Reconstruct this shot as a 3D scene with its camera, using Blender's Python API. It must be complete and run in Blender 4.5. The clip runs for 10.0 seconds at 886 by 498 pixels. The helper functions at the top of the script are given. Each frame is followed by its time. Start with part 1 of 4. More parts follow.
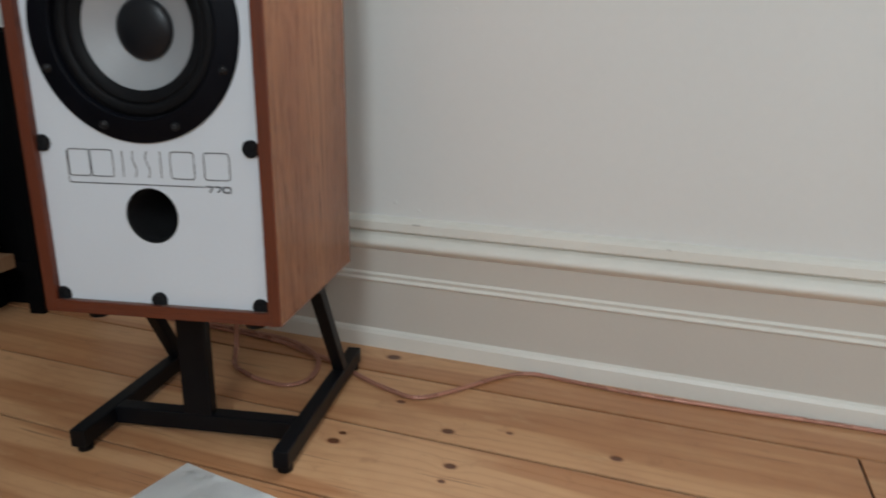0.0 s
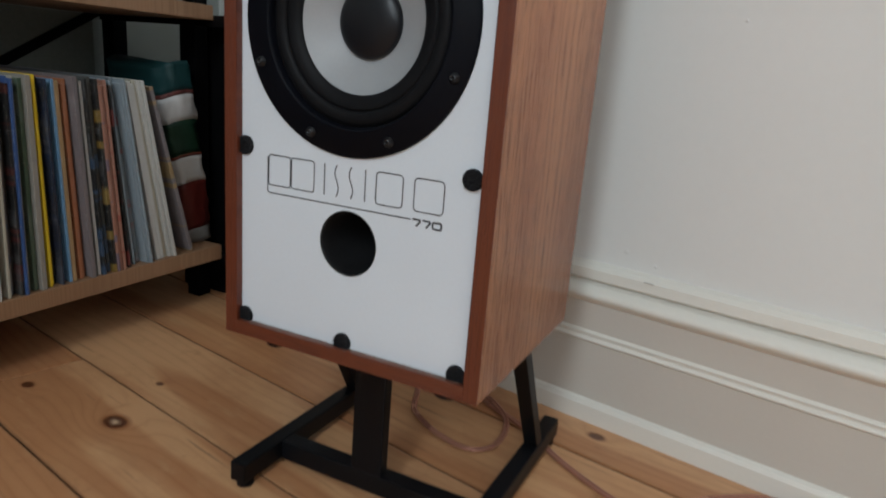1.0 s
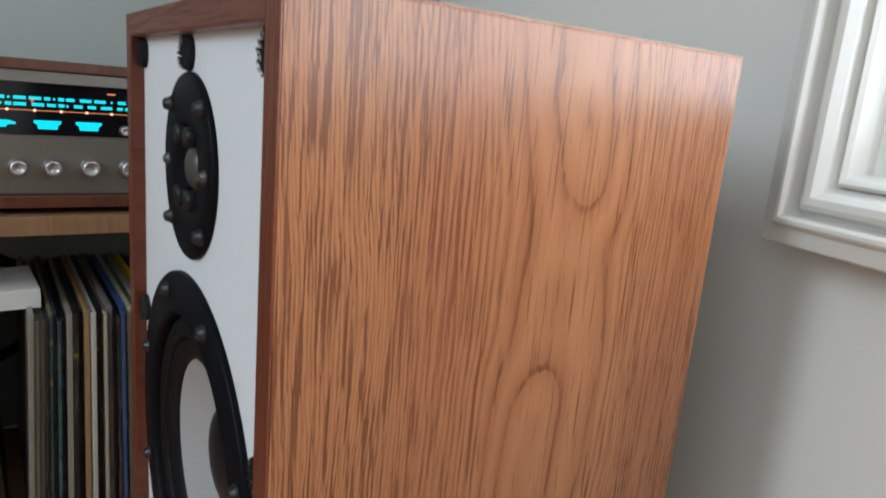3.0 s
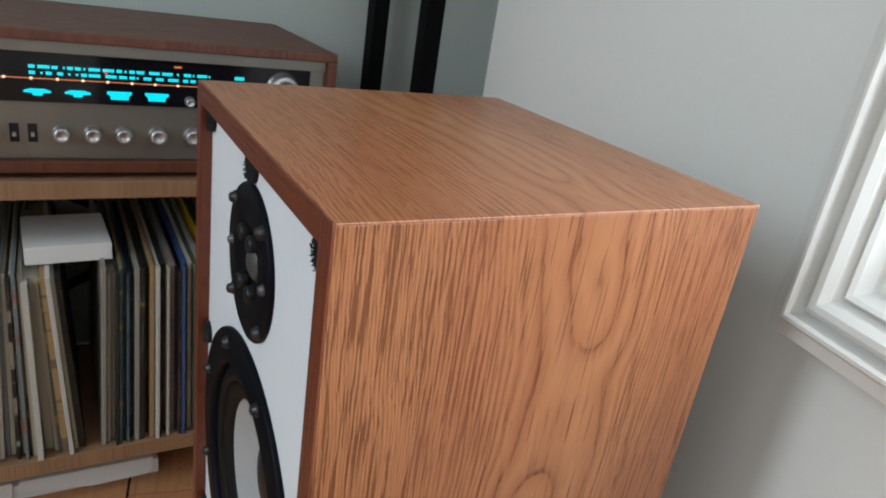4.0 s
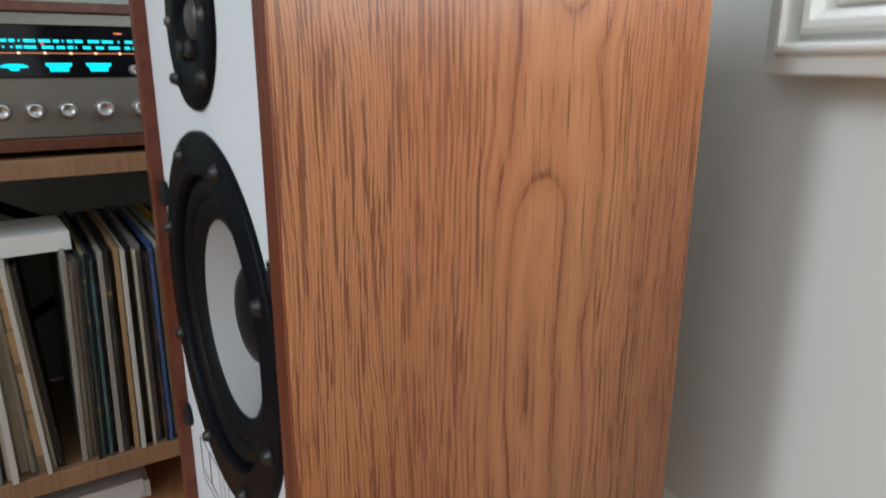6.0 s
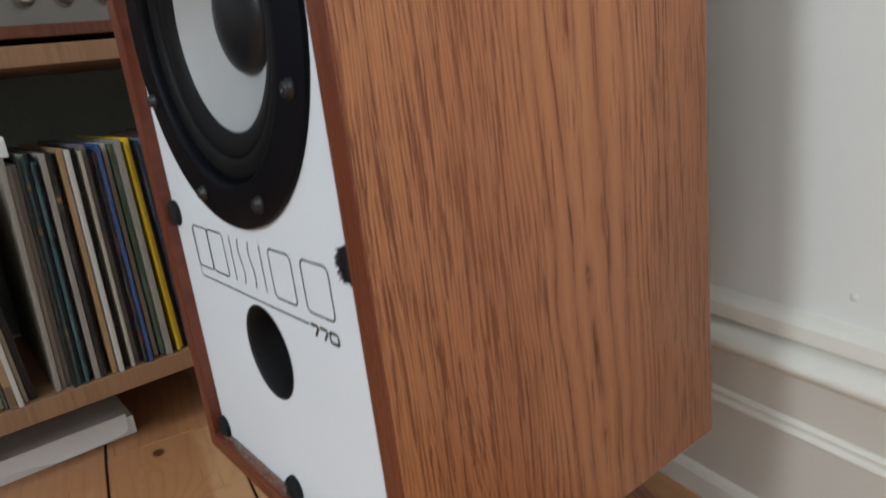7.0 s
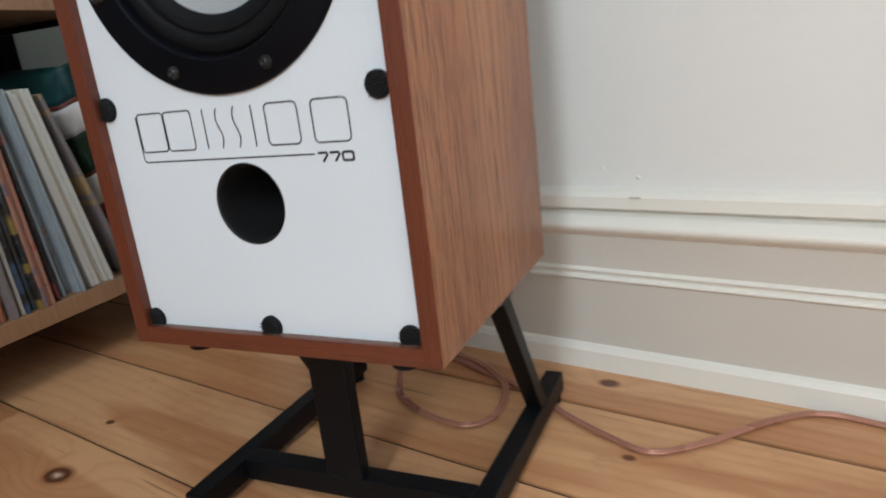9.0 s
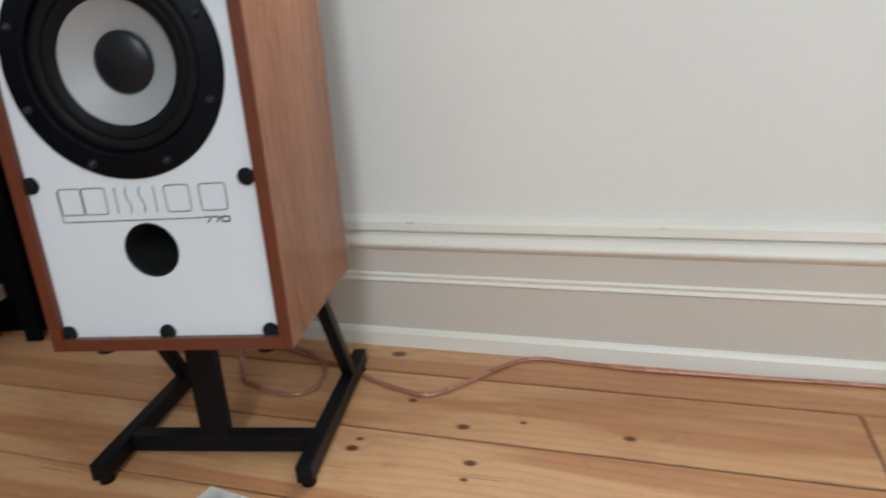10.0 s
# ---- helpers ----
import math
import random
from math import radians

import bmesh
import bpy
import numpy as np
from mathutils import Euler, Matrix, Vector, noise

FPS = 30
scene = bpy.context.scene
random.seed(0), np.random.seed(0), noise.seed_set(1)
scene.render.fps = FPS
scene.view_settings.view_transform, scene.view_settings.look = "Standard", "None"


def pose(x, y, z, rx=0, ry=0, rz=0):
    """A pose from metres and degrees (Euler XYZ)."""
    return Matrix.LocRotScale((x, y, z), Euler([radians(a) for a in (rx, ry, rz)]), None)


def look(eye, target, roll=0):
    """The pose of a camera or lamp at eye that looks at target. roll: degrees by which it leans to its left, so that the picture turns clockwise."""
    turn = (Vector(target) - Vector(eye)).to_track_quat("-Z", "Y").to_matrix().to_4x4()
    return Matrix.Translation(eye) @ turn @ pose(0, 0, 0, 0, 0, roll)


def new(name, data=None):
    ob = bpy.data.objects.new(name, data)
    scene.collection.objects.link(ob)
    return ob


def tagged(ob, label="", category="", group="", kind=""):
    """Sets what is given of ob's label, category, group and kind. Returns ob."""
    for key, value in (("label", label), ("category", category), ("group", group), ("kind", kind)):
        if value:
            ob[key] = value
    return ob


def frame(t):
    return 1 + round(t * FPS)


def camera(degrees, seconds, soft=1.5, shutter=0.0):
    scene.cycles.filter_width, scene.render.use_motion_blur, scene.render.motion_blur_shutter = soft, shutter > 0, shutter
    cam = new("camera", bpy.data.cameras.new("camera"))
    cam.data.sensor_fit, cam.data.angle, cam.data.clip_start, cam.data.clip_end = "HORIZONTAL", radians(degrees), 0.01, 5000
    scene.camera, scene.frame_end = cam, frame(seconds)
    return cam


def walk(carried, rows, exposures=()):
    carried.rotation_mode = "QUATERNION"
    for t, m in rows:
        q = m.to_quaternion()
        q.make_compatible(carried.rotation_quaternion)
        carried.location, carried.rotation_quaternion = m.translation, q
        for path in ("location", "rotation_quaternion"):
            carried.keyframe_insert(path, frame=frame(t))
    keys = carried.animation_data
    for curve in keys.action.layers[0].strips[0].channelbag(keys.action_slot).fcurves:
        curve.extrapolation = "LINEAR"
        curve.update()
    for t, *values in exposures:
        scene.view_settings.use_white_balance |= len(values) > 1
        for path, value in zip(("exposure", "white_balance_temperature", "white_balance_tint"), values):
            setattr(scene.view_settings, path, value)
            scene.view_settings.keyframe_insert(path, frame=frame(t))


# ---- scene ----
EXPO = ((0.0, -0.78), (0.5, -0.72), (1.0, -0.62), (2.0, -0.44), (2.5, -0.46), (3.0, -0.52), (4.5, -0.46), (5.2, -0.46), (6.3, -0.34), (7.0, -0.26), (8.0, -0.24), (8.5, -0.22), (9.0, -0.12), (9.5, -0.18), (10.0, -0.36))
cam = camera(66.4, 10.0, soft=1.9, shutter=0.35)
WALK = [
    (0, (0.725, -0.563, 0.505), (0.057, 1.245, -0.028), 0.6),
    (0.5, (0.659, -0.566, 0.523), (-0.227, 1.158, 0.029), 3.7),
    (1, (0.598, -0.415, 0.503), (-0.558, 1.132, -0.017), 4.6),
    (1.5, (0.551, -0.259, 0.536), (-0.779, 1.177, 0.126), 2.1),
    (2, (0.567, -0.116, 0.618), (-0.991, 1.083, 0.253), 2.9),
    (2.5, (0.551, -0.008, 0.688), (-1.226, 0.838, 0.338), 2.6),
    (3, (0.550, 0.018, 0.777), (-1.237, 0.800, 0.335), 5.1),
    (3.2, (0.554, 0.018, 0.810), (-1.216, 0.780, 0.275), 6.0),
    (4.3, (0.557, 0.009, 0.931), (-1.154, 0.631, 0.103), 10.2),
    (4.5, (0.555, 0.009, 0.933), (-1.132, 0.622, 0.052), 10.7),
    (5, (0.560, 0.022, 0.893), (-1.180, 0.632, 0.121), 7.8),
    (5.2, (0.561, 0.030, 0.861), (-1.209, 0.635, 0.155), 6.0),
    (6.3, (0.587, 0.007, 0.638), (-1.187, 0.776, 0.127), -2.2),
    (6.5, (0.582, -0.006, 0.598), (-1.177, 0.784, 0.070), -4.1),
    (7, (0.565, -0.035, 0.499), (-1.164, 0.814, -0.040), -7.1),
    (7.5, (0.532, -0.068, 0.419), (-1.178, 0.872, -0.019), -9.4),
    (8, (0.516, -0.113, 0.376), (-1.094, 0.984, -0.077), -8.6),
    (8.5, (0.512, -0.180, 0.366), (-0.956, 1.077, -0.153), -7.8),
    (9, (0.569, -0.295, 0.426), (-0.571, 1.252, -0.129), -6.5),
    (9.5, (0.621, -0.421, 0.502), (-0.316, 1.222, -0.147), -3.5),
    (10, (0.697, -0.562, 0.552), (0.092, 1.238, -0.076), -4.1),
]
walk(cam, [(t, look(eye, target, roll)) for t, eye, target, roll in WALK], EXPO)

# ---- light ----
world = bpy.data.worlds.new("world")
scene.world = world
world.use_nodes = True
wt = world.node_tree
sky = wt.nodes.new("ShaderNodeTexSky")
sky.sky_type = "NISHITA"
sky.sun_disc = False
sky.sun_elevation = radians(35)
sky.sun_rotation = radians(150)
wt.links.new(sky.outputs[0], wt.nodes["Background"].inputs[0])
wt.nodes["Background"].inputs[1].default_value = 0.12

sun = new("sun", bpy.data.lights.new("sun", "SUN"))
sun.data.energy = 0.6
sun.data.angle = radians(15)
sun.data.color = (1.0, 0.97, 0.93)
sun.matrix_world = look((4, -8, 8), (0, 0, 0))


def window_light(name, at, to, wide, high, watts, colour):
    lamp = new(name, bpy.data.lights.new(name, "AREA"))
    lamp.data.shape, lamp.data.size, lamp.data.size_y = "RECTANGLE", wide, high
    lamp.data.energy, lamp.data.color = watts, colour
    lamp.matrix_world = look(at, to)
    return lamp


# daylight in the window openings behind the camera and beside the loudspeaker
window_light("window_light", (2.3, -2.22, 1.75), (2.3, 0, 1.5), 1.3, 1.5, 24, (0.80, 0.925, 1.0))
window_light("window_light", (1.03, -2.22, 1.95), (1.03, 0, 1.2), 0.5, 1.1, 42, (0.80, 0.925, 1.0))
window_light("window_light", (0.69, 0.533, 1.05), (0.69, -1, 1.05), 0.81, 0.52, 19.0, (0.80, 0.90, 1.0))


# ---- materials ----
class Mat:
    """A node material under construction."""

    def __init__(self, name, rough=0.5, metal=0.0, colour=(0.5, 0.5, 0.5), spec=0.5):
        self.m = bpy.data.materials.new(name)
        self.m.use_nodes = True
        self.nt = self.m.node_tree
        self.b = self.nt.nodes["Principled BSDF"]
        self.set("Roughness", rough)
        self.set("Metallic", metal)
        self.set("Specular IOR Level", spec)
        self.set("Base Color", (*colour, 1))

    def set(self, key, value):
        self.b.inputs[key].default_value = value

    def link(self, a, b):
        self.nt.links.new(a, b)

    def coords(self, scale=(1, 1, 1), which="Object", turn=(0, 0, 0)):
        tc = self.nt.nodes.new("ShaderNodeTexCoord")
        mp = self.nt.nodes.new("ShaderNodeMapping")
        mp.inputs["Scale"].default_value = scale
        mp.inputs["Rotation"].default_value = turn
        self.link(tc.outputs[which], mp.inputs[0])
        return mp.outputs[0]

    def noise(self, vec, scale=1.0, detail=3.0, rough=0.55, warp=0.0):
        n = self.nt.nodes.new("ShaderNodeTexNoise")
        n.inputs["Scale"].default_value = scale
        n.inputs["Detail"].default_value = detail
        n.inputs["Roughness"].default_value = rough
        n.inputs["Distortion"].default_value = warp
        self.link(vec, n.inputs["Vector"])
        return n.outputs["Fac"]

    def ramp(self, fac, stops):
        r = self.nt.nodes.new("ShaderNodeValToRGB")
        while len(r.color_ramp.elements) < len(stops):
            r.color_ramp.elements.new(0.5)
        for e, (p, c) in zip(r.color_ramp.elements, stops):
            e.position = p
            e.color = (*c, 1) if len(c) == 3 else c
        self.link(fac, r.inputs[0])
        return r.outputs[0]

    def math(self, op, a, b=None, c=None):
        n = self.nt.nodes.new("ShaderNodeMath")
        n.operation = op
        for i, v in enumerate((a, b, c)):
            if v is None:
                continue
            if isinstance(v, (int, float)):
                n.inputs[i].default_value = v
            else:
                self.link(v, n.inputs[i])
        return n.outputs[0]

    def vmath(self, op, a, b):
        n = self.nt.nodes.new("ShaderNodeVectorMath")
        n.operation = op
        for i, v in enumerate((a, b)):
            if isinstance(v, tuple):
                n.inputs[i].default_value = v
            else:
                self.link(v, n.inputs[i])
        return n.outputs["Value"] if op in ("LENGTH", "DISTANCE", "DOT_PRODUCT") else n.outputs[0]

    def split(self, vec):
        n = self.nt.nodes.new("ShaderNodeSeparateXYZ")
        self.link(vec, n.inputs[0])
        return n.outputs

    def join(self, x, y, z):
        n = self.nt.nodes.new("ShaderNodeCombineXYZ")
        for i, v in enumerate((x, y, z)):
            if isinstance(v, (int, float)):
                n.inputs[i].default_value = v
            else:
                self.link(v, n.inputs[i])
        return n.outputs[0]

    def mix(self, fac, a, b, how="MIX"):
        n = self.nt.nodes.new("ShaderNodeMix")
        n.data_type, n.blend_type = "RGBA", how
        for i, v in ((0, fac), (6, a), (7, b)):
            if isinstance(v, (int, float)):
                n.inputs[i].default_value = v
            elif isinstance(v, tuple):
                n.inputs[i].default_value = (*v, 1)
            else:
                self.link(v, n.inputs[i])
        return n.outputs[2]

    def random(self):
        return self.nt.nodes.new("ShaderNodeObjectInfo").outputs["Random"]

    def colour(self, out):
        self.link(out, self.b.inputs["Base Color"])

    def rough(self, out):
        self.link(out, self.b.inputs["Roughness"])

    def bump(self, height, strength=0.2, distance=0.001):
        n = self.nt.nodes.new("ShaderNodeBump")
        n.inputs["Strength"].default_value = strength
        n.inputs["Distance"].default_value = distance
        self.link(height, n.inputs["Height"])
        self.link(n.outputs[0], self.b.inputs["Normal"])


def plain(name, colour, rough=0.5, metal=0.0, vary=0.12, size=30.0, bump=0.0, spec=0.5):
    """Paint, plastic or metal with faint mottling at two scales."""
    m = Mat(name, rough, metal, colour, spec)
    v = m.coords()
    big = m.noise(v, size * 0.15, 2)
    fine = m.noise(v, size * 8, 3)
    f = m.math("ADD", m.math("MULTIPLY", big, 0.65), m.math("MULTIPLY", fine, 0.35))
    dark = tuple(c * (1 - vary) for c in colour)
    light = tuple(min(1.0, c * (1 + vary)) for c in colour)
    m.colour(m.ramp(f, ((0.3, dark), (0.7, light))))
    m.rough(m.math("MULTIPLY_ADD", big, 0.16, max(0.03, rough - 0.08)))
    if bump:
        m.bump(fine, bump, 0.0006)
    return m.m


def veneer(name, along, across, centre, base, dark, light, seed=0.0, rough=0.36, coat=0.0, bold=0.78, fine=0.78, heart=0.036, arch=0.17):
    """Flat-sawn oak: wide wandering arches in the heart of the board, dense straight rings at both sides, open pores as thin dark dashes."""
    m = Mat(name, rough, 0, base, 0.45 - 0.42 * coat)
    m.set("Coat Weight", 0.68 * coat)
    m.set("Coat Roughness", 0.26)
    m.set("Coat IOR", 1.5)
    tc = m.nt.nodes.new("ShaderNodeTexCoord").outputs["Object"]
    s = m.split(tc)
    g, a = s[along], s[across]

    def grain(kg, ka, extra, detail=2, rough_=0.5):
        return m.noise(m.join(m.math("MULTIPLY", g, kg), m.math("MULTIPLY", a, ka), seed + extra), 1.0, detail, rough_)

    def away(n, amount):
        return m.math("MULTIPLY", m.math("SUBTRACT", n, 0.5), amount)

    slow = grain(2.6, 9.0, 0.0, 2, 0.5)
    drift = grain(2.6, 0.0, 17.0, 1)
    wob = grain(5.0, 50.0, 3.0, 3, 0.6)
    jag = grain(70.0, 260.0, 5.0, 2, 0.6)
    off = m.math("ADD", m.math("SUBTRACT", a, centre), m.math("ADD", away(slow, 0.060), away(drift, 0.06)))
    deep = away(grain(4.6, 3.0, 23.0, 2, 0.5), arch)
    r = m.math("SQRT", m.math("ADD", m.math("MULTIPLY", off, off), m.math("MULTIPLY", deep, deep)))
    r = m.math("ADD", r, away(wob, 0.007))
    r = m.math("ADD", r, away(jag, 0.0020))
    outer = m.math("MAXIMUM", m.math("SUBTRACT", r, heart), 0.0)
    turns = m.math("ADD", m.math("MULTIPLY", r, 64.0), m.math("MULTIPLY", m.math("POWER", outer, 1.5), 900.0))
    ring = m.math("FRACT", turns)
    back = m.ramp(off, ((0.03, (0, 0, 0)), (0.06, (1, 1, 1))))
    fade = m.ramp(m.math("ABSOLUTE", off), ((0.030, (1, 1, 1)), (0.070, (0.0, 0.0, 0.0))))
    # early wood: a sharp dark onset that thins out through the ring, narrow in the heart and broad at the sides
    thin = m.ramp(ring, ((0.0, (1, 1, 1)), (0.07, (0.85, 0.85, 0.85)), (0.13, (0.22, 0.22, 0.22)), (0.40, (0, 0, 0)), (0.975, (0, 0, 0)), (0.995, (1, 1, 1))))
    broad = m.ramp(ring, ((0.0, (1, 1, 1)), (0.15, (0.8, 0.8, 0.8)), (0.40, (0.08, 0.08, 0.08)), (0.56, (0, 0, 0)), (0.92, (0, 0, 0)), (0.98, (1, 1, 1))))
    line = m.mix(fade, broad, thin)
    body = m.ramp(ring, ((0.0, base), (0.55, light), (1.0, base)))
    patch = m.ramp(grain(16.0, 110.0, 13.0, 3, 0.65), ((0.36, (0.12, 0.12, 0.12)), (0.60, (1, 1, 1))))
    weight = m.math("SUBTRACT", m.math("MULTIPLY_ADD", fade, 0.58, 0.42), m.math("MULTIPLY", back, 0.12))
    col = m.mix(m.math("MULTIPLY", m.math("MULTIPLY", line, weight), m.math("MULTIPLY", patch, bold)), body, dark)
    # open pores follow the dark onset of each ring, and thin out in the heart
    shift = m.math("SUBTRACT", m.math("MULTIPLY", line, 0.10), m.math("MULTIPLY_ADD", fade, 0.105, 0.012))
    stroke_ = m.ramp(m.math("ADD", grain(15.0, 640.0, 21.0, 1), shift), ((0.52, (0, 0, 0)), (0.575, (1, 1, 1))))
    gate = m.ramp(grain(32.0, 380.0, 31.0, 2), ((0.38, (0.1, 0.1, 0.1)), (0.50, (1, 1, 1))))
    pore = m.math("MULTIPLY", m.math("MULTIPLY", stroke_, gate), fine)
    short = m.ramp(grain(42.0, 900.0, 8.0), ((0.56, (0, 0, 0)), (0.66, (1, 1, 1))))
    pore = m.math("MAXIMUM", pore, m.math("MULTIPLY", short, fine * 0.35))
    col = m.mix(pore, col, tuple(c * 0.8 for c in dark))
    rosy = m.ramp(grain(2.4, 11.0, 40.0), ((0.38, (0, 0, 0)), (0.68, (1, 1, 1))))
    col = m.mix(m.math("MULTIPLY", rosy, 0.40), col, (base[0] * 0.84, base[1] * 0.66, base[2] * 0.66))
    cloud = m.ramp(grain(9.0, 30.0, 44.0, 3, 0.6), ((0.45, (0, 0, 0)), (0.75, (1, 1, 1))))
    col = m.mix(m.math("MULTIPLY", cloud, 0.30), col, light)
    m.colour(col)
    m.rough(m.math("MULTIPLY_ADD", pore, 0.25, rough + 0.1 * coat))
    m.bump(m.math("SUBTRACT", 1.0, pore), 0.8, 0.0006)
    return m.m


OAK_B, OAK_D, OAK_L = (0.252, 0.092, 0.0360), (0.115, 0.029, 0.009), (0.315, 0.128, 0.053)
EDGE_B, EDGE_D, EDGE_L = (0.125, 0.030, 0.013), (0.080, 0.017, 0.008), (0.155, 0.041, 0.018)
oak_side = veneer("oak_side", 2, 1, 0.150, OAK_B, OAK_D, OAK_L, 1.7, coat=1.0)
# the same oak lightened: the stronger light on the top is in its colour
oak_lit = veneer("oak_lit", 0, 1, 0.150, (0.292, 0.110, 0.044), (0.140, 0.038, 0.013), (0.355, 0.150, 0.064), 6.1, coat=1.0, bold=0.6, fine=0.5, heart=0.045)
oak_edge = veneer("oak_edge", 2, 0, -0.2, EDGE_B, EDGE_D, EDGE_L, 2.3, bold=0.4, fine=0.4)
oak_edge_flat = veneer("oak_edge_flat", 0, 2, -0.2, EDGE_B, EDGE_D, EDGE_L, 4.3, bold=0.4, fine=0.4)
teak_case = veneer("teak_case", 1, 0, 0.2, (0.100, 0.029, 0.014), (0.05, 0.014, 0.007), (0.13, 0.042, 0.020), 3.3, 0.42, bold=0.45, fine=0.4)
shelf_wood = veneer("shelf_wood", 1, 0, 0.2, (0.285, 0.165, 0.088), (0.18, 0.095, 0.048), (0.33, 0.195, 0.108), 9.3, 0.5, bold=0.3, fine=0.3)

baffle_white = plain("baffle_white", (0.67, 0.715, 0.77), 0.42, 0, 0.03, 40, 0.05)
black_plastic = plain("black_plastic", (0.004, 0.0045, 0.007), 0.45, 0, 0.25, 60, 0.08, 0.08)
rubber = plain("rubber", (0.007, 0.007, 0.008), 0.5, 0, 0.2, 60, 0.05, 0.10)
cap_black = plain("cap_black", (0.007, 0.0075, 0.010), 0.35, 0, 0.2, 60, 0.03, 0.3)
cone_grey = plain("cone_grey", (0.31, 0.318, 0.33), 0.45, 0, 0.05, 50, 0.05)
foam = plain("foam", (0.012, 0.012, 0.014), 0.9, 0, 0.4, 120, 0.4, 0.2)
bristle = plain("bristle", (0.015, 0.015, 0.017), 0.6)
port_black = plain("port_black", (0.014, 0.014, 0.015), 0.6, 0, 0.3, 30, 0, 0.15)
screw_steel = plain("screw_steel", (0.022, 0.022, 0.024), 0.38, 0.5, 0.2)
dome_grey = plain("dome_grey", (0.06, 0.06, 0.06), 0.35, 0.2)
dust_grey = plain("dust_grey", (0.20, 0.165, 0.14), 0.95)
ink = plain("ink", (0.022, 0.022, 0.026), 0.5)
stand_black = plain("stand_black", (0.0035, 0.004, 0.0055), 0.45, 0.0, 0.3, 50, 0.15, 0.2)
copper_wire = plain("copper_wire", (0.44, 0.205, 0.145), 0.28, 0.35, 0.15, 90)
wall_paint = plain("wall_paint", (0.76, 0.756, 0.732), 0.7, 0, 0.02, 12, 0.12)
ceiling_paint = plain("ceiling_paint", (0.78, 0.78, 0.76), 0.8, 0, 0.02, 12, 0.1)
trim_white = plain("trim_white", (0.79, 0.765, 0.70), 0.42, 0, 0.03, 25, 0.12)
trim_beige = plain("trim_beige", (0.61, 0.565, 0.505), 0.5, 0, 0.03, 25, 0.12)
panel_white = plain("panel_white", (0.74, 0.73, 0.70), 0.45, 0, 0.02, 25, 0.08)
rack_black = plain("rack_black", (0.0025, 0.0025, 0.003), 0.6, 0, 0.3, 40, 0.1, 0.08)
rack_back_shade = plain("rack_back_shade", (0.20, 0.215, 0.19), 0.7, 0, 0.2, 20, 0.1, 0.2)
card_white = plain("card_white", (0.79, 0.79, 0.78), 0.55, 0, 0.03, 40)
paper_white = plain("paper_white", (0.90, 0.90, 0.89), 0.7, 0, 0.03, 40)
alu = plain("alu", (0.21, 0.195, 0.17), 0.42, 0.7, 0.06, 90)
alu_knob = plain("alu_knob", (0.46, 0.46, 0.47), 0.36, 0.9, 0.05, 90)
glass_black = plain("glass_black", (0.004, 0.005, 0.008), 0.12, 0, 0.1)
glass = Mat("glass_clear", 0.02, 0, (0.95, 0.97, 0.97))
glass.set("Transmission Weight", 1.0)
glass_clear = glass.m
# darker than the other walls: the shade behind the rack is in this colour
wall_west_shaded = plain("wall_west_shaded", (0.37, 0.40, 0.38), 0.7, 0, 0.02, 12, 0.12)


def glow(name, colour, power):
    m = Mat(name, 0.4, 0, tuple(c * 0.3 for c in colour))
    m.set("Emission Color", (*colour, 1))
    m.set("Emission Strength", power)
    return m.m


cyan_glow = glow("cyan_glow", (0.0, 0.62, 0.72), 1.6)
orange_glow = glow("orange_glow", (0.85, 0.26, 0.10), 0.9)
lamp_glow = glow("lamp_glow", (1.0, 0.62, 0.38), 1.9)
red_glow = glow("red_glow", (0.9, 0.12, 0.08), 1.0)

# dark knots in the old pine boards: u, v, radius
KNOTS = [(-0.239, -0.011, 0.0216), (0.298, 0.164, 0.0094), (0.30, 0.187, 0.0058), (0.469, 0.165, 0.0086), (0.669, 0.262, 0.0086), (0.263, 0.443, 0.0130), (0.437, 0.245, 0.0094),
         (-0.425, -0.047, 0.0115), (0.955, 0.475, 0.0101), (0.34, 0.30, 0.0072), (0.52, 0.272, 0.0050), (0.47, 0.130, 0.0050), (-0.30, 0.09, 0.0072), (0.79, 0.10, 0.0086)]


